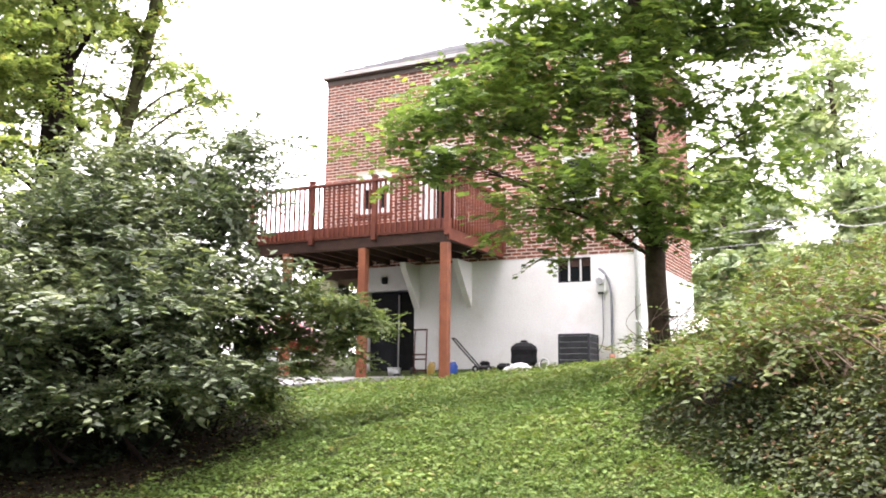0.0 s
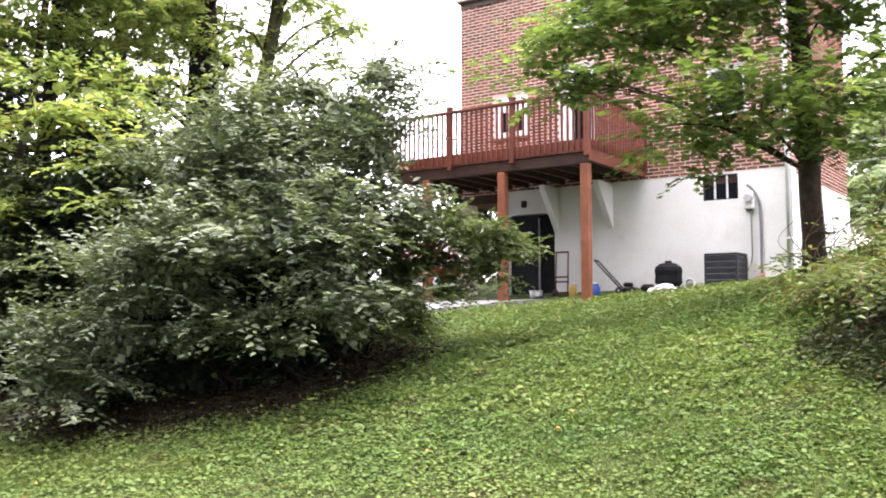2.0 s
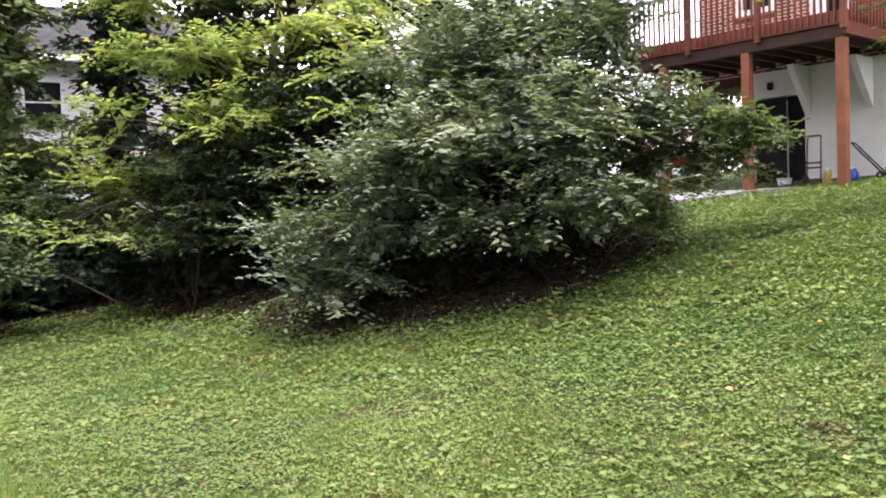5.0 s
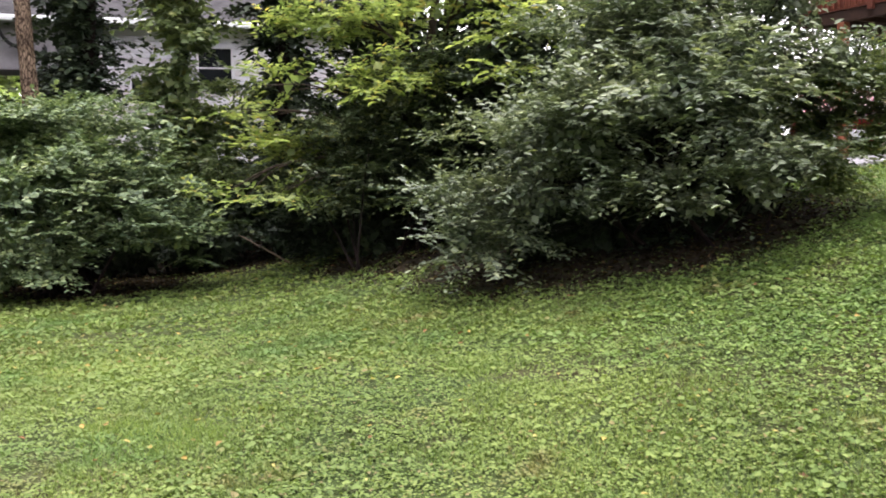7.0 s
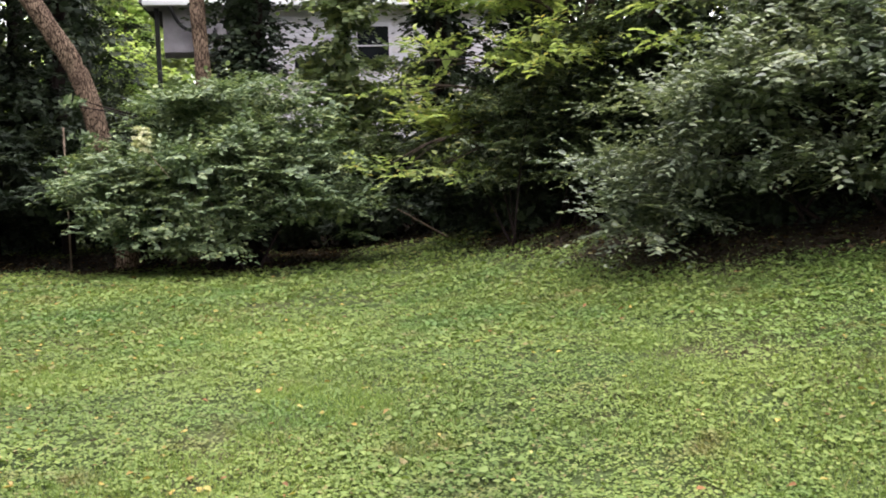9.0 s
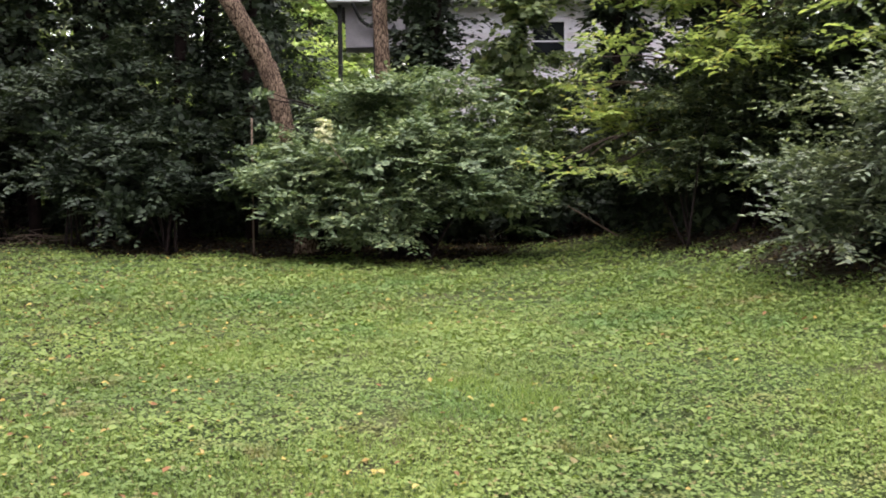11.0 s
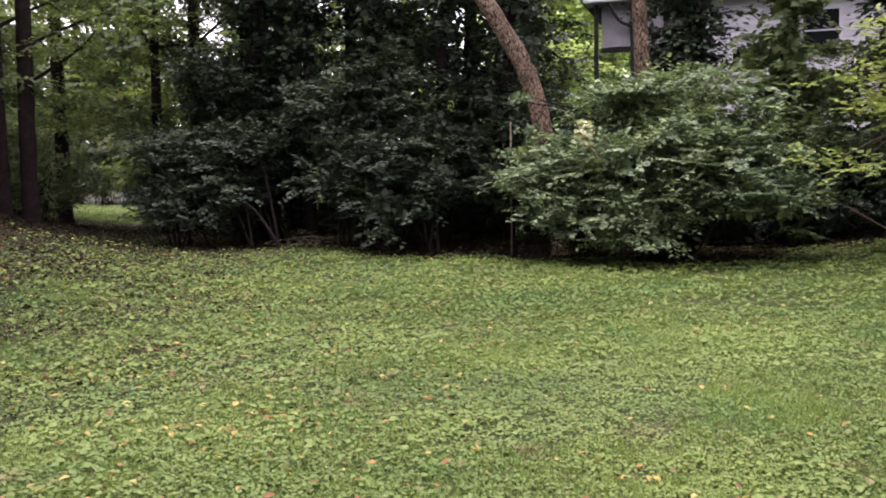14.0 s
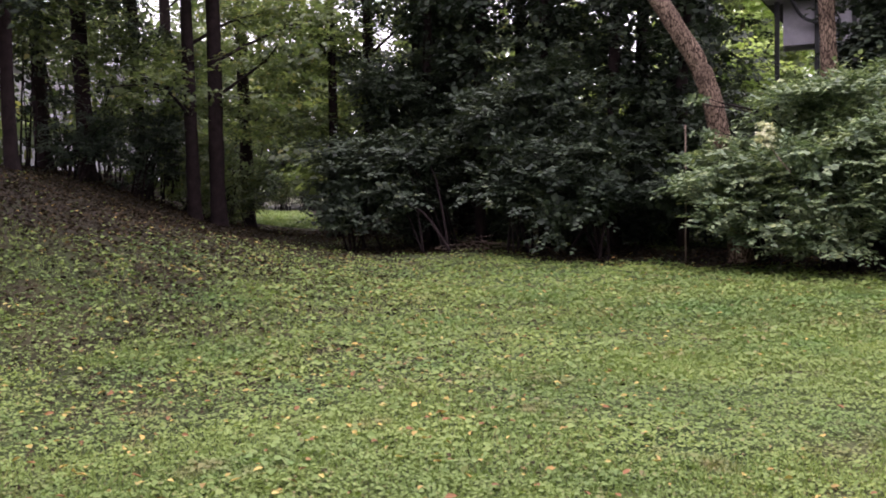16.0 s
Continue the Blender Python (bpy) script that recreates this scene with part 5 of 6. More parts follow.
part_mesh("stalk", tube_mesh("stalk", [tube(bend([(0.15, 0.35, -0.5), (0.05, 0.15, -0.2), (0, 0, 0.05)], 8), 0.008, 6)]), "dry_twig", fl_o)


def ivy_column(label, base, pts, r, seed, count, height_r=0.7, mat="leaf_dark_shade", leaf=0.115, bark="bark_dark", tr=0.15):
    """A trunk wrapped in hanging ivy."""
    z = gz(*base)
    t = thing("ivy_covered_tree", pose(base[0], base[1], z), label, "tree")
    o = np.array([base[0], base[1], z])
    q = bend([np.array([0, 0, -0.3])] + [np.array(p) - o for p in pts], 24)
    part_mesh("trunk", tube_mesh("trunk", [tube(q, np.linspace(tr, tr * 0.6, 24), 12, 0.2, seed)]), bark, t)
    g = np.random.default_rng(seed)
    bl = []
    for k in range(4, 24, 2):
        c = q[k] + g.normal(size=3) * np.array([0.25, 0.25, 0.1]) * r
        bl.append((*c, r * (0.7 + 0.5 * g.random()), r * (0.7 + 0.5 * g.random()), height_r * (0.8 + 0.6 * g.random())))
    crown("ivy", t, mat, seed, bl, count, per=8, twig=0.5, leaf=leaf * 1.25, slim=0.75, droop=0.55, flat=0.72, shell=0.75, gaps=0.16, rough=0.55, clump=0.42, core=3.0, core_leaf=1.2, thick=0.34, under=0.6)
    return t


# tall trunks behind the honeysuckle
tblobs = [(-5.6, 13.95, 5.6, 0.5, 0.25, 0.45), (-6.1, 13.95, 6.5, 0.5, 0.25, 0.4), (-6.5, 13.6, 6.3, 0.9, 0.6, 0.35), (-5.6, 13.6, 7.0, 0.8, 0.6, 0.4), (-6.9, 13.6, 5.2, 0.7, 0.6, 0.3), (-6.1, 13.6, 8.0, 1.0, 0.7, 0.5), (-7.5, 13.8, 7.3, 1.0, 0.8, 0.5), (-7.0, 14.9, 6.6, 1.2, 1.1, 0.6), (-6.6, 14.6, 7.9, 1.4, 1.2, 0.8), (-5.6, 14.9, 9.0, 1.6, 1.4, 0.9), (-7.6, 15.1, 5.6, 0.9, 0.9, 0.4), (-7.9, 15.2, 8.8, 1.4, 1.2, 0.9), (-5.6, 14.7, 5.9, 0.5, 0.6, 0.25)]
tstem = [(-5.85, 14.3, 2.0), (-5.88, 14.3, 5.0), (-5.95, 14.3, 7.0), (-6.0, 14.4, 10.0)]
tree("tall_tree", "tall tree with a thick dark trunk and yellow-green leaves", (-5.85, 14.3), tstem, 0.25, 0.17, "bark_dark", "leaf_light", tblobs, 3300, 71,
     branches=auto_limbs(rng, tstem, tblobs, 0.06), per=12, twig=0.5, leaf=0.085, slim=0.6, droop=0.2, flat=0.85, shell=0.2, gaps=0.3)
lstem = [(-5.75, 15.45, 3.2), (-5.53, 15.51, 4.9), (-5.22, 15.6, 6.8), (-4.98, 15.7, 8.5), (-4.8, 15.8, 10.5)]
lblobs = [*[(-5.75 + 0.172 * k, 15.42 + 0.05 * k, 3.4 + 0.95 * k, 0.26, 0.26, 0.5) for k in range(6)], (-4.75, 15.6, 7.2, 0.6, 0.6, 0.5), (-4.2, 15.6, 6.9, 0.5, 0.5, 0.35), (-3.75, 15.6, 6.55, 0.35, 0.4, 0.22), (-4.3, 15.5, 5.9, 0.3, 0.35, 0.25), (-5.5, 15.5, 7.9, 0.8, 0.7, 0.5), (-5.0, 15.5, 9.2, 1.2, 1.0, 0.7), (-5.6, 15.4, 6.4, 0.4, 0.4, 0.4)]
tree("leaning_tree", "slender leaning tree with mossy ivy on its trunk", (-5.85, 15.4), lstem, 0.135, 0.10, "bark_moss", "leaf_light", lblobs, 620, 72,
     branches=auto_limbs(rng, lstem, lblobs, 0.03), per=10, twig=0.5, leaf=0.10, slim=0.6, shape=OVAL, droop=0.3, flat=0.8, shell=0.1, gaps=0.25)
for i, (bx, by, lean, r) in enumerate([(-8.95, 17.2, 0.1, 0.16), (-10.5, 18.6, -0.3, 0.14), (-7.6, 17.4, 0.2, 0.12), (-12.5, 17.0, 0.2, 0.15)]):
    st = [(bx, by, gz(bx, by) + 1.5), (bx + lean * 0.5, by, 5.0), (bx + lean, by, 9.5)]
    bl = [(bx + lean + dx, by + dy, z, 1.5, 1.4, 0.8) for dx, dy, z in ((-0.8, -0.5, 6.2), (0.7, 0.3, 7.4), (-0.4, 0.4, 8.8), (0.5, -0.6, 9.8))]
    tree("woodland_tree", "slender dark-trunked woodland tree behind the garden", (bx, by), st, r, r * 0.7, "bark_dark", "leaf_tree", bl, 460, 80 + i,
         branches=auto_limbs(rng, st, bl, 0.05), per=11, twig=0.6, leaf=0.12, slim=0.6, droop=0.25, flat=0.8, shell=0.2, gaps=0.34)

# pale trunks behind the rounded shrub
tree("tree", "upright pale-barked tree with ivy on its upper trunk", (-15.5, 11.0), [(-15.5, 11.0, 1.8), (-15.52, 10.97, 3.4), (-15.55, 10.9, 5.2), (-15.7, 10.9, 8.5)], 0.17, 0.13, "bark_pale", "leaf_dark_shade",
     [(-15.6, 10.9, 5.5, 0.35, 0.35, 0.6), (-15.7, 10.9, 7.2, 1.2, 1.1, 0.8), (-16.2, 11.0, 8.5, 1.6, 1.4, 0.9)], 420, 91, per=10, twig=0.5, leaf=0.1, slim=0.8, droop=0.5, flat=0.6)
tree("leaning_tree", "pale scaly trunk leaning over the rounded shrub", (-16.0, 9.5), [(-16.04, 9.3, 1.3), (-16.08, 9.14, 2.1), (-16.25, 8.83, 3.5), (-16.62, 8.1, 4.95), (-17.4, 7.0, 7.4)], 0.21, 0.16, "bark_pale", "leaf_dark_shade",
     [(-17.2, 7.2, 7.4, 1.4, 1.3, 0.9), (-17.8, 6.6, 8.6, 1.7, 1.5, 1.0)], 420, 92, per=10, twig=0.5, leaf=0.11, slim=0.6, droop=0.3, flat=0.8)

for i, (x, y, r, n, h) in enumerate([(-14.58, 13.62, 0.78, 1000, 8.0), (-15.75, 12.3, 0.74, 950, 8.0), (-9.5, 15.7, 0.9, 620, 9.0), (-10.3, 15.0, 0.9, 460, 4.8), (-12.9, 14.6, 0.8, 560, 8.5), (-11.4, 15.6, 0.9, 560, 8.5), (-12.3, 14.0, 0.6, 420, 6.5),
                                     (-18.9, 9.8, 1.05, 820, 9.0), (-20.2, 8.8, 1.15, 900, 9.5), (-21.6, 7.6, 1.15, 900, 9.5), (-22.9, 6.4, 1.0, 700, 9.0), (-24.5, 5.4, 1.0, 600, 8.0), (-25.4, 6.6, 1.3, 700, 10.5), (-22.2, 10.4, 1.7, 700, 11.0), (-24.6, 8.8, 1.7, 700, 11.0), (-27.6, 7.4, 1.7, 700, 11.0), (-26.8, 6.2, 1.1, 620, 10.5), (-20.8, 10.6, 1.5, 900, 10.5)]):
    z = gz(x, y)
    if i == 0:
        ivy_column("tree trunk hung with mid-green broad-leaved vine", (x, y), [(x, y, z + h * 0.35), (x + 0.15, y + 0.1, z + h * 0.7), (x + 0.1, y, z + h)], r, 100 + i, n, mat="leaf_vine", leaf=0.13)
    else:
        ivy_column("tree trunk wrapped in hanging dark ivy", (x, y), [(x, y, z + h * 0.35), (x + 0.15, y + 0.1, z + h * 0.7), (x + 0.1, y, z + h)], r, 100 + i, n)

# dark shrubs along the far edge
far_edge = [((-17.9, 7.3), [(-17.6, 7.3, 1.3, 1.0, 0.9, 0.8), (-18.3, 6.6, 1.7, 1.0, 0.9, 0.8), (-17.5, 6.4, 0.95, 0.7, 0.6, 0.4), (-18.5, 7.8, 2.3, 1.0, 1.0, 0.8)], 1150),
            ((-19.5, 6.4), [(-19.3, 6.2, 1.4, 1.0, 0.9, 0.7), (-20.0, 6.2, 2.5, 1.1, 1.0, 0.9), (-19.6, 7.0, 3.4, 1.0, 0.9, 0.8)], 1050),
            ((-22.6, 3.5), [(-22.3, 3.2, 1.35, 1.1, 1.0, 0.75), (-23.0, 3.2, 2.2, 1.0, 1.0, 0.6), (-21.9, 2.7, 0.8, 0.7, 0.7, 0.5), (-22.8, 4.5, 1.7, 1.1, 1.0, 1.0)], 1150),
            ((-23.6, 5.6), [(-24.2, 5.4, 3.0, 1.3, 1.2, 0.9), (-24.4, 4.4, 4.0, 1.2, 1.2, 0.8)], 1000),
            ((-16.2, 10.2), [(-16.3, 9.8, 1.6, 0.9, 0.9, 0.9), (-17.1, 9.4, 2.2, 0.9, 0.9, 0.8), (-16.9, 8.6, 1.3, 0.7, 0.7, 0.6)], 700),
            ((-21.0, 4.9), [(-21.6, 4.1, 1.2, 0.9, 0.8, 0.7), (-21.9, 4.4, 2.2, 0.8, 0.8, 0.5)], 520),
            ((-20.8, 12.0), [(-20.5, 12.0, 1.7, 1.5, 1.3, 1.2), (-19.0, 13.6, 1.8, 1.4, 1.2, 1.2)], 800),
            ((-14.0, 15.0), [(-14.2, 15.0, 1.6, 1.6, 1.2, 1.1), (-16.2, 15.4, 1.7, 1.6, 1.2, 1.2), (-12.2, 14.6, 1.8, 1.2, 1.0, 1.2)], 1000)]
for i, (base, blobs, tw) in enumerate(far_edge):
    shrub("dark green shrub at the wood's edge", base, blobs, tw, 120 + i, "leaf_dark_shade", per=9, twig=0.55, leaf=0.135, slim=0.6, droop=0.22, flat=0.72, shell=0.78, gaps=0.26, rough=0.5, stems=7, clump=0.5, core=3.0, core_leaf=1.2, thick=0.24, under=0.8, jitter=0.25)

# woodland on the bank: trunks with high crowns
wood = [(-20.1, -3.8, 0.14, 0.35, "bark_dark"), (-27.2, -3.35, 0.24, -0.05, "bark_dark"), (-25.4, -0.55, 0.19, 0.05, "bark_dark"), (-25.4, 0.05, 0.22, 0.2, "bark_dark"), (-30.4, 0.95, 0.22, 0.0, "bark_dark"), (-27.5, -4.5, 0.2, 0.1, "bark_dark"),
        (-30.5, -2.2, 0.2, -0.1, "bark_dark"), (-34.0, -5.5, 0.22, 0.0, "bark_dark"), (-28.0, 3.4, 0.16, 0.1, "bark_dark"), (-23.5, -6.5, 0.2, 0.0, "bark_dark"), (-37.0, -1.6, 0.25, 0.0, "bark_dark"), (-30.0, 6.5, 0.2, 0.1, "bark_dark"), (-26.0, 8.5, 0.2, 0.1, "bark_dark"), (-29.0, 4.6, 0.16, 0.1, "bark_dark"), (-32.0, 5.2, 0.2, 0.0, "bark_dark"), (-27.0, 5.8, 0.16, -0.1, "bark_dark"), (-26.2, 12.4, 0.2, 0.1, "bark_dark"), (-28.6, 10.0, 0.2, 0.0, "bark_dark"), (-24.0, 13.2, 0.18, -0.1, "bark_dark"), (-31.5, 8.0, 0.2, 0.0, "bark_dark")]
for i, (x, y, r, lean, bk) in enumerate(wood):
    z = gz(x, y)
    st = [(x, y, z + 1.5), (x + lean * 0.4, y + lean * 0.3, z + 4.5), (x + lean, y + lean * 0.6, z + 9.5)]
    g = np.random.default_rng(200 + i)
    bl = [(x + lean + g.normal() * 1.2, y + g.normal() * 1.2, z + 3.2 + k * 1.1, 1.6, 1.6, 0.65) for k in range(7)]
    # this tree gets the pale leaf colour to imitate a sunlit crown
    if i == 8:
        bl += [(-26.6, 2.3, 5.9, 0.9, 0.9, 0.6), (-26.2, 2.0, 6.8, 1.0, 1.0, 0.6)]
    tree("woodland_tree", "tall woodland tree on the shaded bank", (x, y), st, r, r * 0.7, bk, "leaf_light" if i == 8 else "leaf_tree" if i % 3 or i == 3 else "leaf_dark_shade", bl, 760, 210 + i,
         branches=auto_limbs(g, st, bl, 0.05, 0.7), per=9, twig=0.65, leaf=0.14, slim=0.6, droop=0.3, flat=0.72, shell=0.2, gaps=0.05, clump=0.6, core=1.3, core_leaf=1.15)
for i, (x, y, z) in enumerate([(-26.0, -4.6, 2.6), (-28.4, -3.2, 2.4), (-29.6, -1.6, 2.2), (-31.0, -4.6, 3.0), (-24.6, -3.2, 0.8), (-27.4, 0.3, 0.9), (-26.5, -1.8, 1.2), (-29.5, -0.6, 1.0), (-31.5, 4.0, 1.4), (-35.5, 0.2, 1.9), (-37.5, 4.6, 1.8), (-38.0, -0.4, 1.6), (-36.0, -1.8, 2.4), (-34.0, -3.6, 2.6), (-36.5, 5.0, 2.2), (-57.0, -1.0, 2.4), (-57.5, 0.6, 2.6), (-57.0, 2.1, 2.6), (-57.6, 3.6, 2.8), (-57.0, 5.2, 2.6), (-57.5, 6.6, 2.6), (-55.0, 0.8, 1.0), (-55.3, 2.2, 1.1), (-55.0, 3.6, 1.1), (-55.2, 5.0, 1.0)]):
    b = gz(x, y)
    shrub("undergrowth shrub beneath the woodland trees", (x, y), [(x, y, b + z * 0.9, 1.1, 1.1, z * 0.7), (x + 0.8, y + 0.5, b + z * 1.5, 0.9, 0.9, z * 0.6)], 420, 230 + i, "leaf_tree" if i % 2 else "leaf_dark_shade",
          per=11, twig=0.5, leaf=0.1, slim=0.55, droop=0.3, flat=0.7, gaps=0.2, stems=8)

# broad trees added mostly out of view to shade the bank and west lawn
for i, (x, y) in enumerate([(-14.2, -6.8), (-11.0, -8.6), (-22.0, -5.2), (-24.5, -6.0), (-18.0, -7.5), (-21.0, -9.0), (-24.0, -9.5), (-16.5, -10.0), (-28.5, -8.0)]):
    z = gz(x, y)
    st = [(x, y, z + 1.5), (x, y + 0.2, z + 5.0), (x, y, z + 11.0)]
    g = np.random.default_rng(260 + i)
    bl = [(x + g.normal() * 1.6, y + g.normal() * 1.6, z + 4.5 + k * 1.2, 2.2, 2.2, 0.8) for k in range(6)]
    if y > -8.7 and x > -23:
        # crowns added above the view, over the bank, to cast shade on it
        bl += [(x + 0.6 + g.normal(), y + 2.2 + 1.5 * k + g.normal() * 0.5, z + 7.2 + 0.5 * k, 2.3, 2.0, 0.8) for k in range(3)]
    tree("woodland_tree", "broad tree added mostly out of view to shade the bank", (x, y), st, 0.22, 0.14, "bark_dark", "leaf_dark_shade", bl, 700, 270 + i, branches=auto_limbs(g, st, bl, 0.06, 0.6), per=11, twig=0.7, leaf=0.15, slim=0.6, flat=0.8, shell=0.2, gaps=0.05, clump=0.7, core=1.3, core_leaf=1.2)

# distant woods: one mass of foliage, uneven and pierced
g = np.random.default_rng(300)
bl = []
for a in np.arange(14, 128, 2.2):
    for row in range(2):
        if 9 < a < 16 or (row == 0 and 84.4 < a < 89.4):
            continue
        d = 44 + 10 * row + g.normal() * 3 + (14 if 85 < a < 89 else 0)
        if a < 34:
            d += 10
        x, y = -d * math.sin(radians(a)), d * math.cos(radians(a))
        h = (5.5 + 3 * g.random() + 2.5 * row) * (0.6 if 79 < a < 83 else 1.35 if a > 68 else 1.0)
        bl.append((x, y, h * 0.55 + 0.5, 2.4, 2.4, h * 0.55))
for a in np.arange(58, 128, 2.4):
    d = 37 + g.normal() * 1.5
    if 83 < a < 90.4:
        d += 26
    x, y = -d * math.sin(radians(a)), d * math.cos(radians(a))
    bl.append((x, y, gz(x, y) + 1.5, 2.1, 2.1, 2.1))
    if d > 55:
        bl += [(x + g.normal(), y + 1.6 * k, gz(x, y) + 2.5 + 2.2 * h, 2.4, 2.4, 1.8) for k in (-1, 0, 1) for h in range(4)]
fw = thing("far_woods", pose(0, 0, 0), "distant woods beyond the gardens", "woods", kind="stuff")
crown("foliage", fw, "leaf_tree", 300, bl, 12500, per=9, twig=1.1, leaf=0.34, slim=0.7, droop=0.25, flat=0.6, shell=0.5, gaps=0.12, clump=1.2, core=1.4, core_leaf=1.7)
# unseen woods added behind the camera, where they block low sky light
g = np.random.default_rng(310)
bl = []
for a in np.arange(122, 262, 7):
    d = 19 + g.normal() * 1.5
    x, y = -d * math.sin(radians(a)), d * math.cos(radians(a))
    for k in range(5):
        bl.append((x + g.normal(), y + g.normal(), 1.8 + 3.2 * k, 2.4, 2.4, 2.0))
sw = thing("unseen_shade_woods", pose(0, 0, 0), "unseen woods added to block light from the open side", "woods", kind="stuff")
crown("foliage", sw, "leaf_dark_shade", 310, bl, 3000, per=9, twig=1.1, leaf=0.4, slim=0.7, droop=0.25, flat=0.6, shell=0.5, gaps=0.0, clump=1.2, core=1.5, core_leaf=2.0)
# trees beyond the house on the open side, paled in colour to look hazy
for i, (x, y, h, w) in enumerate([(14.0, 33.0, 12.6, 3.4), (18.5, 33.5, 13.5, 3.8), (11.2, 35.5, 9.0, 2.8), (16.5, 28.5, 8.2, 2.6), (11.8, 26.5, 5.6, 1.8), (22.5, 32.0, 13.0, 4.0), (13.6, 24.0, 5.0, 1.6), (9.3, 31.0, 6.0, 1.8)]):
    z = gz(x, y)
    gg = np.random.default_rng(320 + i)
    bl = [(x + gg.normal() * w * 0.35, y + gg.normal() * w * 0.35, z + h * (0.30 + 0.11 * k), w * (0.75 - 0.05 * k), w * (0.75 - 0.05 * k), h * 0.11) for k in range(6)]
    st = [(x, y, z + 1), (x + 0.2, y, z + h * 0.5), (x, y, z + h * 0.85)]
    tree("tree", "green tree across the road, haze put into its pale leaves", (x, y), st, 0.2, 0.08, "bark", "leaf_hazy", bl, 900, 320 + i, branches=auto_limbs(gg, st, bl, 0.06, 0.6), per=10, twig=0.8, leaf=0.2, slim=0.7, droop=0.25, flat=0.7, shell=0.3, gaps=0.02, clump=0.8, core=1.6)

# tree seen past the neighbouring house, its sunlit look put into the leaf colour
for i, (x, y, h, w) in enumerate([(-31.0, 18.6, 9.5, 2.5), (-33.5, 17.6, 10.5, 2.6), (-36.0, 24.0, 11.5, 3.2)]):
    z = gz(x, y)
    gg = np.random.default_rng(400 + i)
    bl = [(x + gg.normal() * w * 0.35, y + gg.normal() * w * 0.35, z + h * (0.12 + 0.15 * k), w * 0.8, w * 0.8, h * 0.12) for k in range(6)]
    tree("tree", "green tree beyond the neighbouring house, daylight put into its leaves", (x, y), [(x, y, z + 1), (x, y, z + h * 0.5), (x, y, z + h * 0.8)], 0.2, 0.08, "bark", "leaf_lit", bl, 1300, 400 + i, per=9, twig=0.8, leaf=0.22, slim=0.7, flat=0.7, shell=0.3, gaps=0.03, clump=0.8, core=1.0)
# vine-hung shrub in front of the neighbouring house
shrub("tall vine-hung shrub before the neighbouring house", (-14.2, 14.0), [(-13.9, 13.8, 3.0, 0.9, 0.7, 0.6), (-14.6, 13.4, 2.2, 0.8, 0.7, 0.6), (-13.2, 14.2, 3.6, 0.6, 0.6, 0.5), (-13.6, 13.4, 2.2, 1.0, 0.8, 0.6)], 650, 410, "leaf_tree", per=12, twig=0.45, leaf=0.095, slim=0.6, flat=0.7, droop=0.5, shell=0.5, gaps=0.1, stems=10, core=0.8)

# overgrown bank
bank = [((2.6, 8.9), 0.3, "leaf_bank"), ((3.0, 8.2), 0.35, "leaf_bank"), ((3.4, 7.5), 0.4, "leaf_bank"), ((4.1, 8.4), 0.36, "leaf_bank"), ((3.9, 6.7), 0.45, "leaf_bank"), ((2.4, 10.2), 0.16, "leaf_bank"), ((5.0, 12.6), 0.34, "leaf_light"), ((6.0, 16.0), 1.1, "leaf_hazy"), ((2.9, 9.5), 0.22, "leaf_bank"), ((3.3, 10.4), 0.22, "leaf_bank"), ((3.2, 9.0), 0.3, "leaf_bank"), ((3.6, 8.6), 0.36, "leaf_bank"), ((4.6, 9.6), 0.40, "leaf_bank"), ((4.0, 10.3), 0.35, "leaf_bank"), ((5.4, 11.0), 0.42, "leaf_bank"), ((4.3, 11.6), 0.34, "leaf_bank"), ((6.4, 12.6), 0.48, "leaf_light"), ((4.2, 7.6), 0.4, "leaf_bank"), ((5.4, 8.6), 0.4, "leaf_bank"), ((5.2, 14.2), 0.6, "leaf_bank"), ((7.6, 14.6), 0.95, "leaf_light"), ((6.6, 10.2), 0.5, "leaf_bank"), ((8.6, 17.5), 1.6, "leaf_light"), ((7.2, 18.5), 1.3, "leaf_hazy")]
bc = thing("cloth", pose(2.55, 8.8, gz(2.55, 8.8)), "crumpled blue-grey cloth caught in the weeds", "cloth")
bm = bmesh.new()
bmesh.ops.create_icosphere(bm, subdivisions=3, radius=0.11)
for v in bm.verts:
    v.co *= 1 + 0.7 * noise.noise(v.co * 18)
    v.co.z = v.co.z * 0.6 + 0.10
part("folds", bm, "blue_cloth", bc)
for i, ((x, y), h, mt_) in enumerate(bank):
    b = gz(x, y)
    gg = np.random.default_rng(340 + i)
    bl = [(x + gg.normal() * 0.35, y + gg.normal() * 0.35, b + h * (0.35 + 0.45 * k / 2), 0.3 + 0.6 * h, 0.3 + 0.55 * h, h * 0.4) for k in range(3)]
    shrub("scrubby weeds and brambles on the overgrown bank", (x, y), bl, 330, 350 + i, mt_, per=9, twig=0.40, leaf=0.066, slim=0.5, droop=0.25, flat=0.7, gaps=0.35, rough=0.7, shell=0.1, stems=38, r=0.009, bark="dry_twig", clump=0.3, bunch=6, core=0.3, core_leaf=1.0)

# small upright stake, dead branch, brushwood
stake = thing("stake", pose(-16.6, 8.65, gz(-16.6, 8.65)), "pale wooden stake beside the rounded shrub", "stake")
part_mesh("pole", tube_mesh("pole", [tube([(0, 0, -0.2), (0.02, 0, 1.4), (0.0, 0.02, 2.6)], 0.018, 8, 0.1)]), "dry_twig", stake)
bx, by = -11.2, 12.95
db = thing("dead_branch", pose(bx, by, gz(bx, by)), "bare dead branch propped at the wood's edge", "branch")
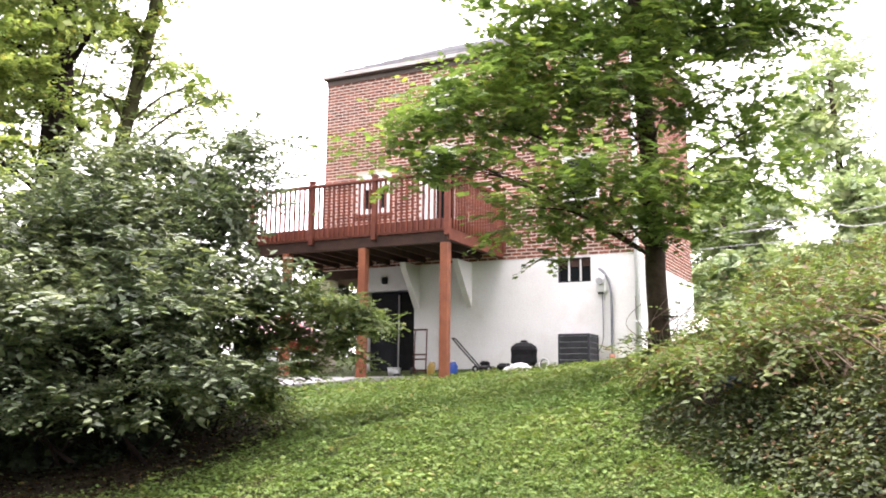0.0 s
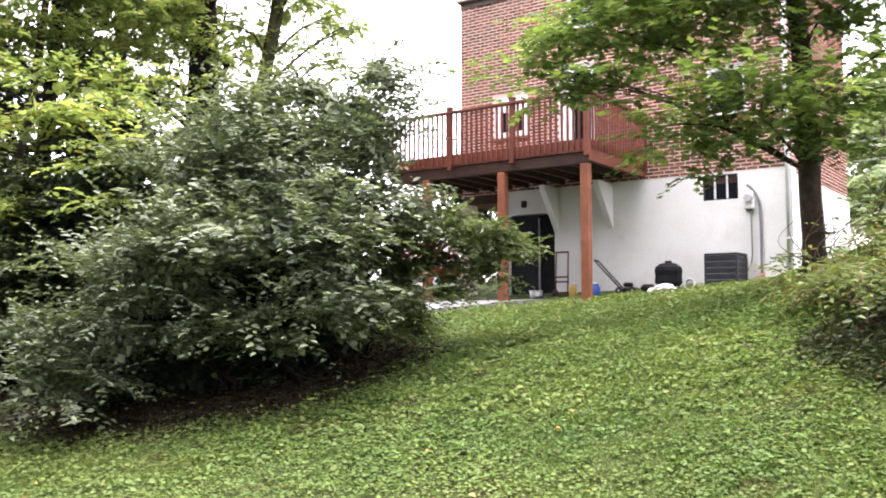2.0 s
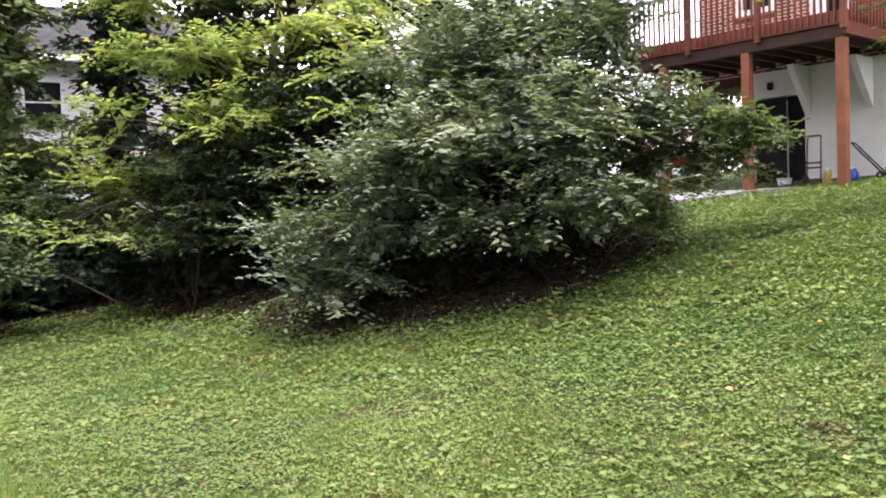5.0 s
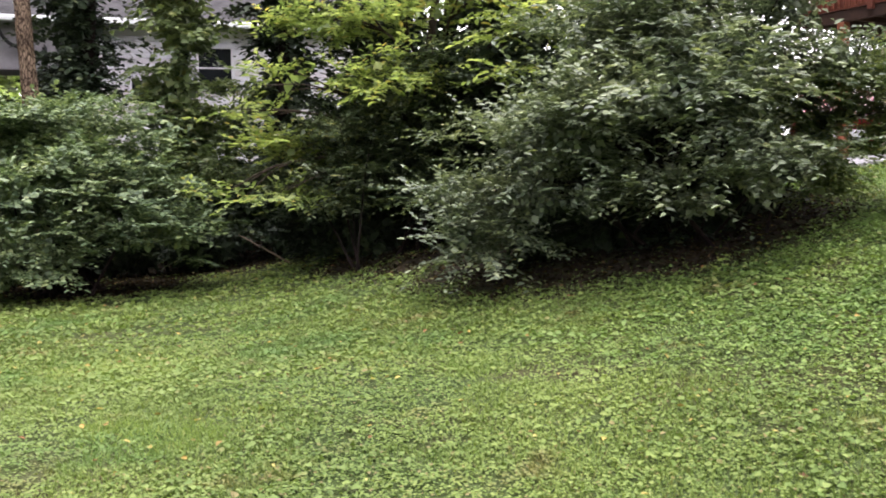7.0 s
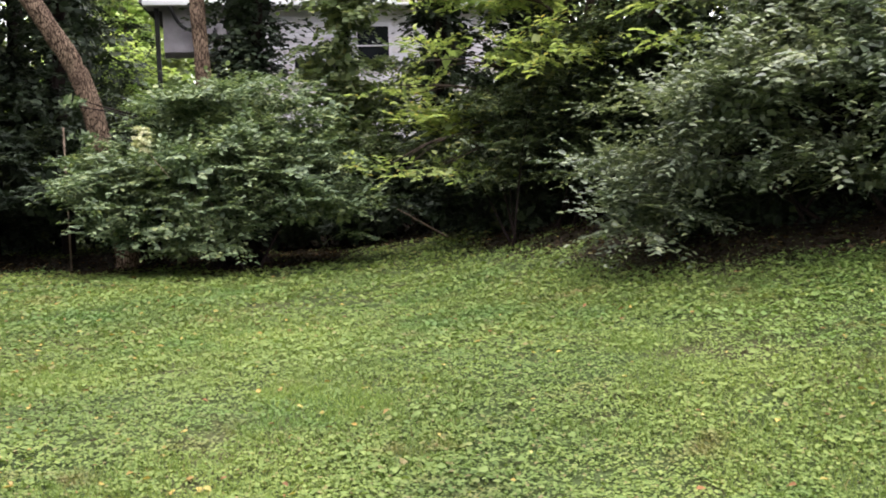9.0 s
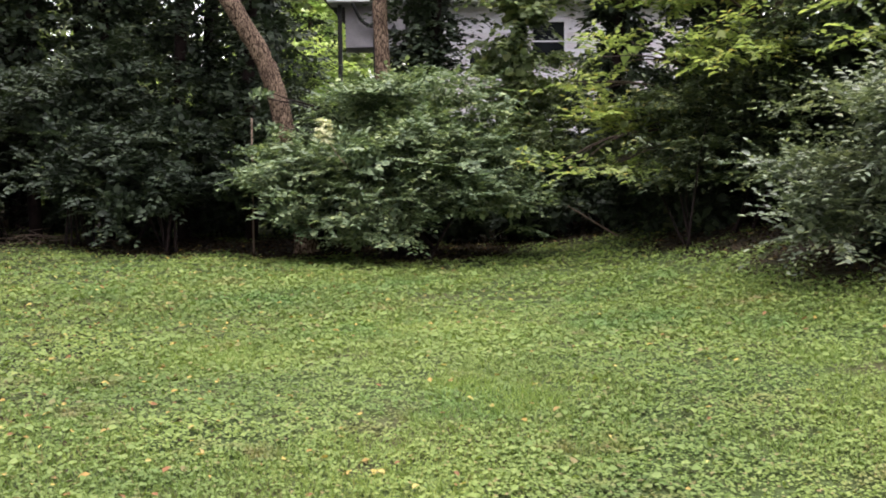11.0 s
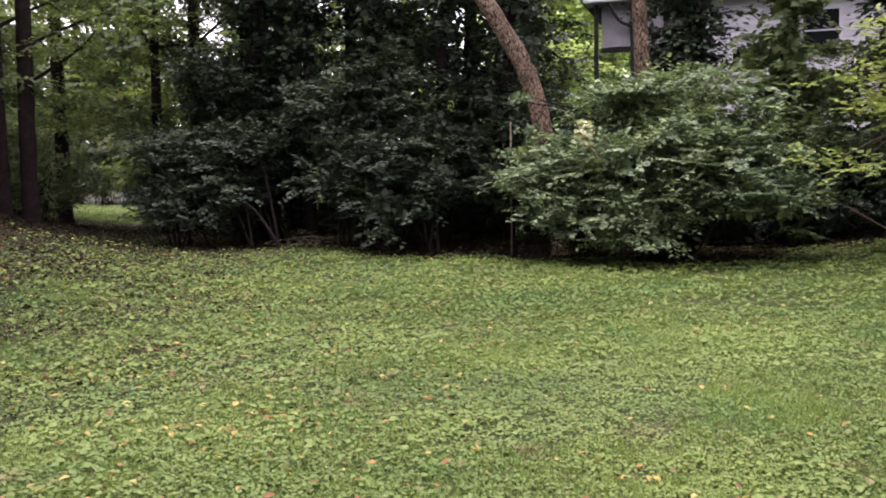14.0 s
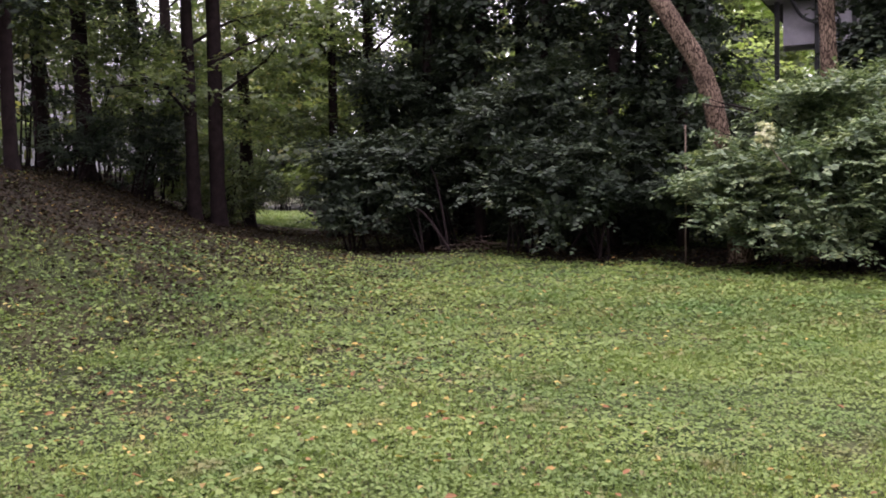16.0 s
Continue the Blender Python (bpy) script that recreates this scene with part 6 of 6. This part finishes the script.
part_mesh("branch", tube_mesh("branch", [tube(bend([(0.06, 0.06, -0.05), (-0.2, -0.42, 0.27), (-0.42, -0.85, 0.55)], 12), np.linspace(0.017, 0.009, 12), 8, 0.3)]), "dry_twig", db)
bw = thing("brushwood", pose(-21.0, 6.0, gz(-21.0, 6.0)), "low heap of dead brushwood twigs", "twigs", kind="stuff")
limbs("twig", bw, "dry_twig", [([(g.normal() * 0.6, g.normal() * 0.5, 0.02), (g.normal() * 0.7, g.normal() * 0.5, 0.15), (g.normal() * 0.8, g.normal() * 0.5, 0.1 + 0.3 * g.random())], 0.009, 0.003) for _ in range(12)], 5)

# sunny grass in the clearing beyond the first trunks
cg = np.random.default_rng(45)
x = -43 + 10 * np.clip(cg.normal(size=9000) * 0.6, -1, 1)
y = -0.058 * x + 1.7 * np.clip(cg.normal(size=9000) * 0.5, -1, 1)
cl = thing("clearing_grass", pose(0, 0, 0), "bright grass in a small woodland clearing", "grass", kind="stuff")
part_mesh("blades", leaf_mesh("blades", np.stack([x, y, ground_z(x, y)], 1), cg.normal(size=(9000, 3)) * np.array([0.8, 0.8, 0.2]) + np.array([0, 0, 0.6]), cg.normal(size=(9000, 3)) * 0.4 + np.array([0.5, 0, 1.0]), 0.16 * (0.6 + 0.8 * cg.random(9000)), np.full(9000, 0.05), BLADE), "leaf_grass", cl, "", "stuff")

# overhead cables
for i, (z0, z1) in enumerate(((6.26, 5.56), (5.89, 5.22), (6.45, 5.95))):
    c = bend([(2.0, 50.0, z0 + 2.5), (8.37, 25.1, z0), (9.57, 20.3, z1), (12.0, 10.6, z1 - 0.6)], 40)
    w = thing("overhead_cable", pose(0, 0, 0), "thin grey overhead cable beyond the house", "cable", "overhead cables")
    part_mesh("cable", tube_mesh("cable", [tube(c, 0.016 if i == 0 else 0.01, 6, closed=False)]), "wire", w)


# ---- lawn: low leaves, blades and fallen leaves ----
def scatter(rng, count, dmin, dmax, power, a0=-40, a1=112):
    """Places over the garden, thinning with distance from its middle."""
    u = rng.random(count)
    d = dmin + (dmax - dmin) * u ** power
    a = np.radians(a0 + (a1 - a0) * rng.random(count))
    x, y = -d * np.sin(a), d * np.cos(a)
    hx, hy = in_house(x, y)
    keep = ~on_drive(hx, hy) & ~((hy > -0.02) & (hx > -6.5))
    return x[keep], y[keep]


def grassy(x, y):
    """How far soft grass takes over from clover, in a few spots of the lawn."""
    s = 0.0 * x
    for cx, cy, rx, ry in ((-8.2, 3.9, 0.95, 0.6), (-5.3, 4.7, 0.8, 0.55), (-4.2, 7.1, 0.6, 0.5)):
        s = np.maximum(s, np.exp(-((x - cx) / rx) ** 2 - ((y - cy) / ry) ** 2))
    return s


def tufts(x, y, size=0.13):
    """How high the low plants stand, 0 to 1: small cushions with hollows between."""
    h = 0.55 * cells(x, y, size) + 0.35 * cells(x, y, size * 2.3, 1) + 0.25 * cells(x, y, size * 7, 2)
    return np.clip((h - 0.30) / 0.5, 0, 1)


rng = np.random.default_rng(7)
lawn = thing("lawn_plants", pose(0, 0, 0), "clover, ground ivy and grass covering the lawn", "ground cover", kind="stuff")
for name, count, dmin, dmax, power, size, slim, shape, tall in (
        ("clover", 400000, 4.2, 12, 0.95, 0.024, 0.95, DIAMOND, 0.045), ("near_clover", 60000, 0.3, 4.6, 0.55, 0.033, 1.0, DIAMOND, 0.04), ("broad_weeds", 40000, 4.3, 20, 1.0, 0.046, 0.85, OVAL, 0.07),
        ("slope_weeds", 440000, 5.0, 16, 0.7, 0.034, 0.85, DIAMOND, 0.065), ("mid_weeds", 130000, 8.0, 19, 0.75, 0.05, 0.85, DIAMOND, 0.085), ("far_clover", 70000, 12, 31, 0.8, 0.065, 0.9, DIAMOND, 0.10)):
    x, y = scatter(rng, count, dmin, dmax, power, *((-180, 180) if name == "near_clover" else (-40, 112)))
    n = len(x)
    lump_size = 0.095 if dmax < 17 else 0.15
    h = tufts(x, y, lump_size)
    keep = (litter_shade_share(x, y) < rng.random(n)) & (0.2 * grassy(x, y) < rng.random(n)) & (0.38 + 0.85 * h > rng.random(n))
    if name == "slope_weeds":
        # taller ground ivy on the slope below the house
        v = 0.6 * x + y
        keep &= rng.random(n) < np.clip((v - 5.4) / 2.0, 0, 1) * np.clip((16.5 - v) / 3, 0, 1)
    if name == "broad_weeds":
        keep &= cells(x, y, 1.1, 5) > 0.42
    x, y, h = x[keep], y[keep], h[keep]
    n = len(x)
    e = 0.02
    gx, gy = (tufts(x + e, y, lump_size) - h) / e * tall, (tufts(x, y + e, lump_size) - h) / e * tall
    P = np.stack([x, y, ground_z(x, y) + 0.008 + tall * h * (0.55 + 0.45 * rng.random(n))], 1)
    an = rng.random(n) * 2 * np.pi
    D = np.stack([np.cos(an), np.sin(an), -0.05 + 0.15 * rng.normal(size=n)], 1)
    N = np.stack([-0.45 * gx, -0.45 * gy, np.ones(n)], 1) + rng.normal(size=(n, 3)) * 0.3
    L = size * (0.6 + 0.8 * rng.random(n))
    part_mesh(name, leaf_mesh(name, P, D, N, L, L * slim, shape), "leaf_weed" if name == "slope_weeds" else "leaf_lawn", lawn, "", "stuff")
x, y = scatter(rng, 300000, 4.3, 15, 0.9)
keep = (cells(x, y, 1.6, 3) + 0.5 * cells(x, y, 0.5, 4) > 0.7) & (litter_shade_share(x, y) < rng.random(len(x)))
x, y = x[keep], y[keep]
n = len(x)
P = np.stack([x, y, ground_z(x, y)], 1)
D = np.stack([rng.normal(size=n) * 0.6, rng.normal(size=n) * 0.6, np.ones(n)], 1)
N = np.stack([rng.normal(size=n), rng.normal(size=n), 0.2 * np.ones(n)], 1)
L = 0.065 * (0.6 + 0.9 * rng.random(n))
part_mesh("grass_blades", leaf_mesh("grass_blades", P, D, N, L, np.full(n, 0.008), SLIVER), "leaf_lawn", lawn, "", "stuff")
x, y = -11.8 + 9.4 * rng.random(260000), 2.4 + 6.2 * rng.random(260000)
keep = grassy(x, y) * (0.25 + 0.9 * cells(x, y, 0.22, 9)) > 0.32 + 0.9 * rng.random(len(x))
x, y = x[keep], y[keep]
n = len(x)
P = np.stack([x, y, ground_z(x, y)], 1)
D = np.stack([rng.normal(size=n) * 0.7, rng.normal(size=n) * 0.7, np.ones(n)], 1)
N = np.stack([rng.normal(size=n), rng.normal(size=n), 0.3 * np.ones(n)], 1)
part_mesh("soft_grass", leaf_mesh("soft_grass", P, D, N, 0.075 * (0.6 + 0.8 * rng.random(n)), np.full(n, 0.006), BLADE), "leaf_grass", lawn, "pale soft grass spots", "stuff")
# litter leaves, darkened in colour for the shade of shrubs and trees
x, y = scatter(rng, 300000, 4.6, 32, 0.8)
keep = (litter_shade_share(x, y) > rng.random(len(x))) & (x < 1.4)
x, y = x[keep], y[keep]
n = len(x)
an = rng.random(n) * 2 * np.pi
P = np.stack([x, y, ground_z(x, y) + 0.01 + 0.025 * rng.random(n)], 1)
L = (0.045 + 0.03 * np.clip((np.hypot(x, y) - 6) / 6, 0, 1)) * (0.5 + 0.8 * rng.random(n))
lit = part_mesh("shaded_leaf_litter", leaf_mesh("shaded_leaf_litter", P, np.stack([np.cos(an), np.sin(an), 0.25 * rng.normal(size=n)], 1), np.array([0, 0, 1.0]) + rng.normal(size=(n, 3)) * 0.4, L, L * 0.6, DIAMOND), "shaded_leaf_litter", None, "brown leaf litter, shade-darkened, under the shrubs and on the bank", "stuff")
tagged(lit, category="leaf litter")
# dark ivy creeping over the foot of the overgrown bank
x, y = 1.4 + 4.0 * rng.random(130000), 4.6 + 5.4 * rng.random(130000)
edge_x = 1.75 + 0.22 * np.sin(y * 2.0) + 0.10 * (y - 7) + 0.35 * np.clip(7.2 - y, 0, 3)
rise = np.clip((x - edge_x) / 0.55, 0, 1)
h = tufts(x, y, 0.26)
keep = (x > edge_x) & (y < 9.0 - 1.5 * (x - 2.1) + 0.25 * np.sin(x * 5.3)) & (0.15 + 1.1 * h > rng.random(len(x)))
x, y, h, rise = x[keep], y[keep], h[keep], rise[keep]
n = len(x)
an = rng.random(n) * 2 * np.pi
e = 0.03
tall = 0.34 * rise
gx, gy = (tufts(x + e, y, 0.26) - h) / e * tall, (tufts(x, y + e, 0.26) - h) / e * tall
P = np.stack([x, y, ground_z(x, y) + 0.02 + tall * h * (0.3 + 0.7 * rng.random(n) ** 0.5)], 1)
L = 0.044 * (0.5 + 0.8 * rng.random(n))
ivy = part_mesh("creeping_ivy", leaf_mesh("creeping_ivy", P, np.stack([np.cos(an), np.sin(an), -0.15 + 0.25 * rng.normal(size=n)], 1), np.stack([-0.5 * gx, -0.5 * gy, np.ones(n)], 1) + rng.normal(size=(n, 3)) * 0.28, L, L * 0.8, DIAMOND), "leaf_ivy", None, "dark ivy creeping over the foot of the bank", "stuff")
tagged(ivy, category="ivy")
x, y = scatter(rng, 5200, 4.5, 20, 0.9, 0, 112)
keep = rng.random(len(x)) < np.clip(0.16 + (-x - 0.9 * y - 0.5) / 9, 0.16, 1) * (0.4 + 1.2 * cells(x, y, 0.9, 7)) * (1 - 0.6 * litter_shade_share(x, y))
x, y = x[keep], y[keep]
n = len(x)
an = rng.random(n) * 2 * np.pi
P = np.stack([x, y, ground_z(x, y) + 0.03 + 0.05 * tufts(x, y, 0.12)], 1)
D = np.stack([np.cos(an), np.sin(an), 0.15 * rng.normal(size=n)], 1)
L = 0.056 * (0.5 + 0.8 * rng.random(n))
fl = part_mesh("fallen_leaves", leaf_mesh("fallen_leaves", P, D, np.array([0, 0, 1.0]) + rng.normal(size=(n, 3)) * 0.35, L, L * 0.55, OVAL), "leaf_fallen", None, "scattered yellow and brown fallen leaves on the lawn", "stuff")
tagged(fl, category="leaves")

# ---- bricks of the house, last ----
BL, BH, CW, CH = 0.181, 0.0445, 0.2047, 0.0677
bk = boxes(((0, 0, 0), (BL, 0.012, BH)))
brick_me = bpy.data.meshes.new("brick")
bk.to_mesh(brick_me)
bk.free()
brick_me.materials.append(M["brick"])
brng = np.random.default_rng(9)
CUBE = np.array([(i, j, k) for i in (0, 1) for j in (0, 1) for k in (0, 1)], float)
CF = np.array([(0, 1, 3, 2), (4, 6, 7, 5), (0, 4, 5, 1), (2, 3, 7, 6), (0, 2, 6, 4), (1, 5, 7, 3)])


def brick_rows(length, z0, z1, holes):
    for r in range(int((z1 - z0) / CH)):
        z = z0 + 0.006 + r * CH
        for c in range(-1, int(length / CW) + 1):
            a = -length + c * CW + (CW / 2 if r % 2 else 0)
            b = min(a + BL, 0.0)
            a = max(a, -length)
            if b - a < 0.04:
                continue
            spans = [(a, b)]
            for h in holes:
                if z + BH > h[2] - 0.005 and z < h[3] + 0.005:
                    nxt = []
                    for s, e_ in spans:
                        if e_ <= h[0] or s >= h[1]:
                            nxt.append((s, e_))
                        else:
                            if s < h[0] - 0.03:
                                nxt.append((s, h[0]))
                            if e_ > h[1] + 0.03:
                                nxt.append((h[1], e_))
                    spans = nxt
            for s, e_ in spans:
                yield s, e_, z


rest = []
for s, e_, z in brick_rows(-LEFT, BASE, EAVE, list(OPEN.values())):
    dep = 0.010 + 0.004 * brng.random()
    if s > -2.1 and z < BASE + 1.9 and e_ - s > BL - 0.002:
        b = part_mesh("brick", brick_me, "brick", front, shared=True)
        b.location = (s, 0.004 - dep, z)
    else:
        rest.append(np.array([s, 0.004 - dep, z]) + CUBE * np.array([e_ - s, dep + 0.002, BH]))
me = bpy.data.meshes.new("bricks")
v = np.concatenate(rest)
me.from_pydata(v.tolist(), [], (CF[None] + (np.arange(len(rest)) * 8)[:, None, None]).reshape(-1, 4).tolist())
part_mesh("bricks", me, "brick", front, "", "stuff")
rest = []
for s, e_, z in brick_rows(DEEP, BASE - 0.1, EAVE, []):
    dep = 0.010 + 0.004 * brng.random()
    # along the side wall, from the rear corner forwards
    rest.append(np.array([-0.006, -s - (e_ - s), z]) + CUBE * np.array([dep + 0.002, e_ - s, BH]))
me = bpy.data.meshes.new("bricks")
me.from_pydata(np.concatenate(rest).tolist(), [], (CF[None] + (np.arange(len(rest)) * 8)[:, None, None]).reshape(-1, 4).tolist())
part_mesh("bricks", me, "brick", side, "", "stuff")
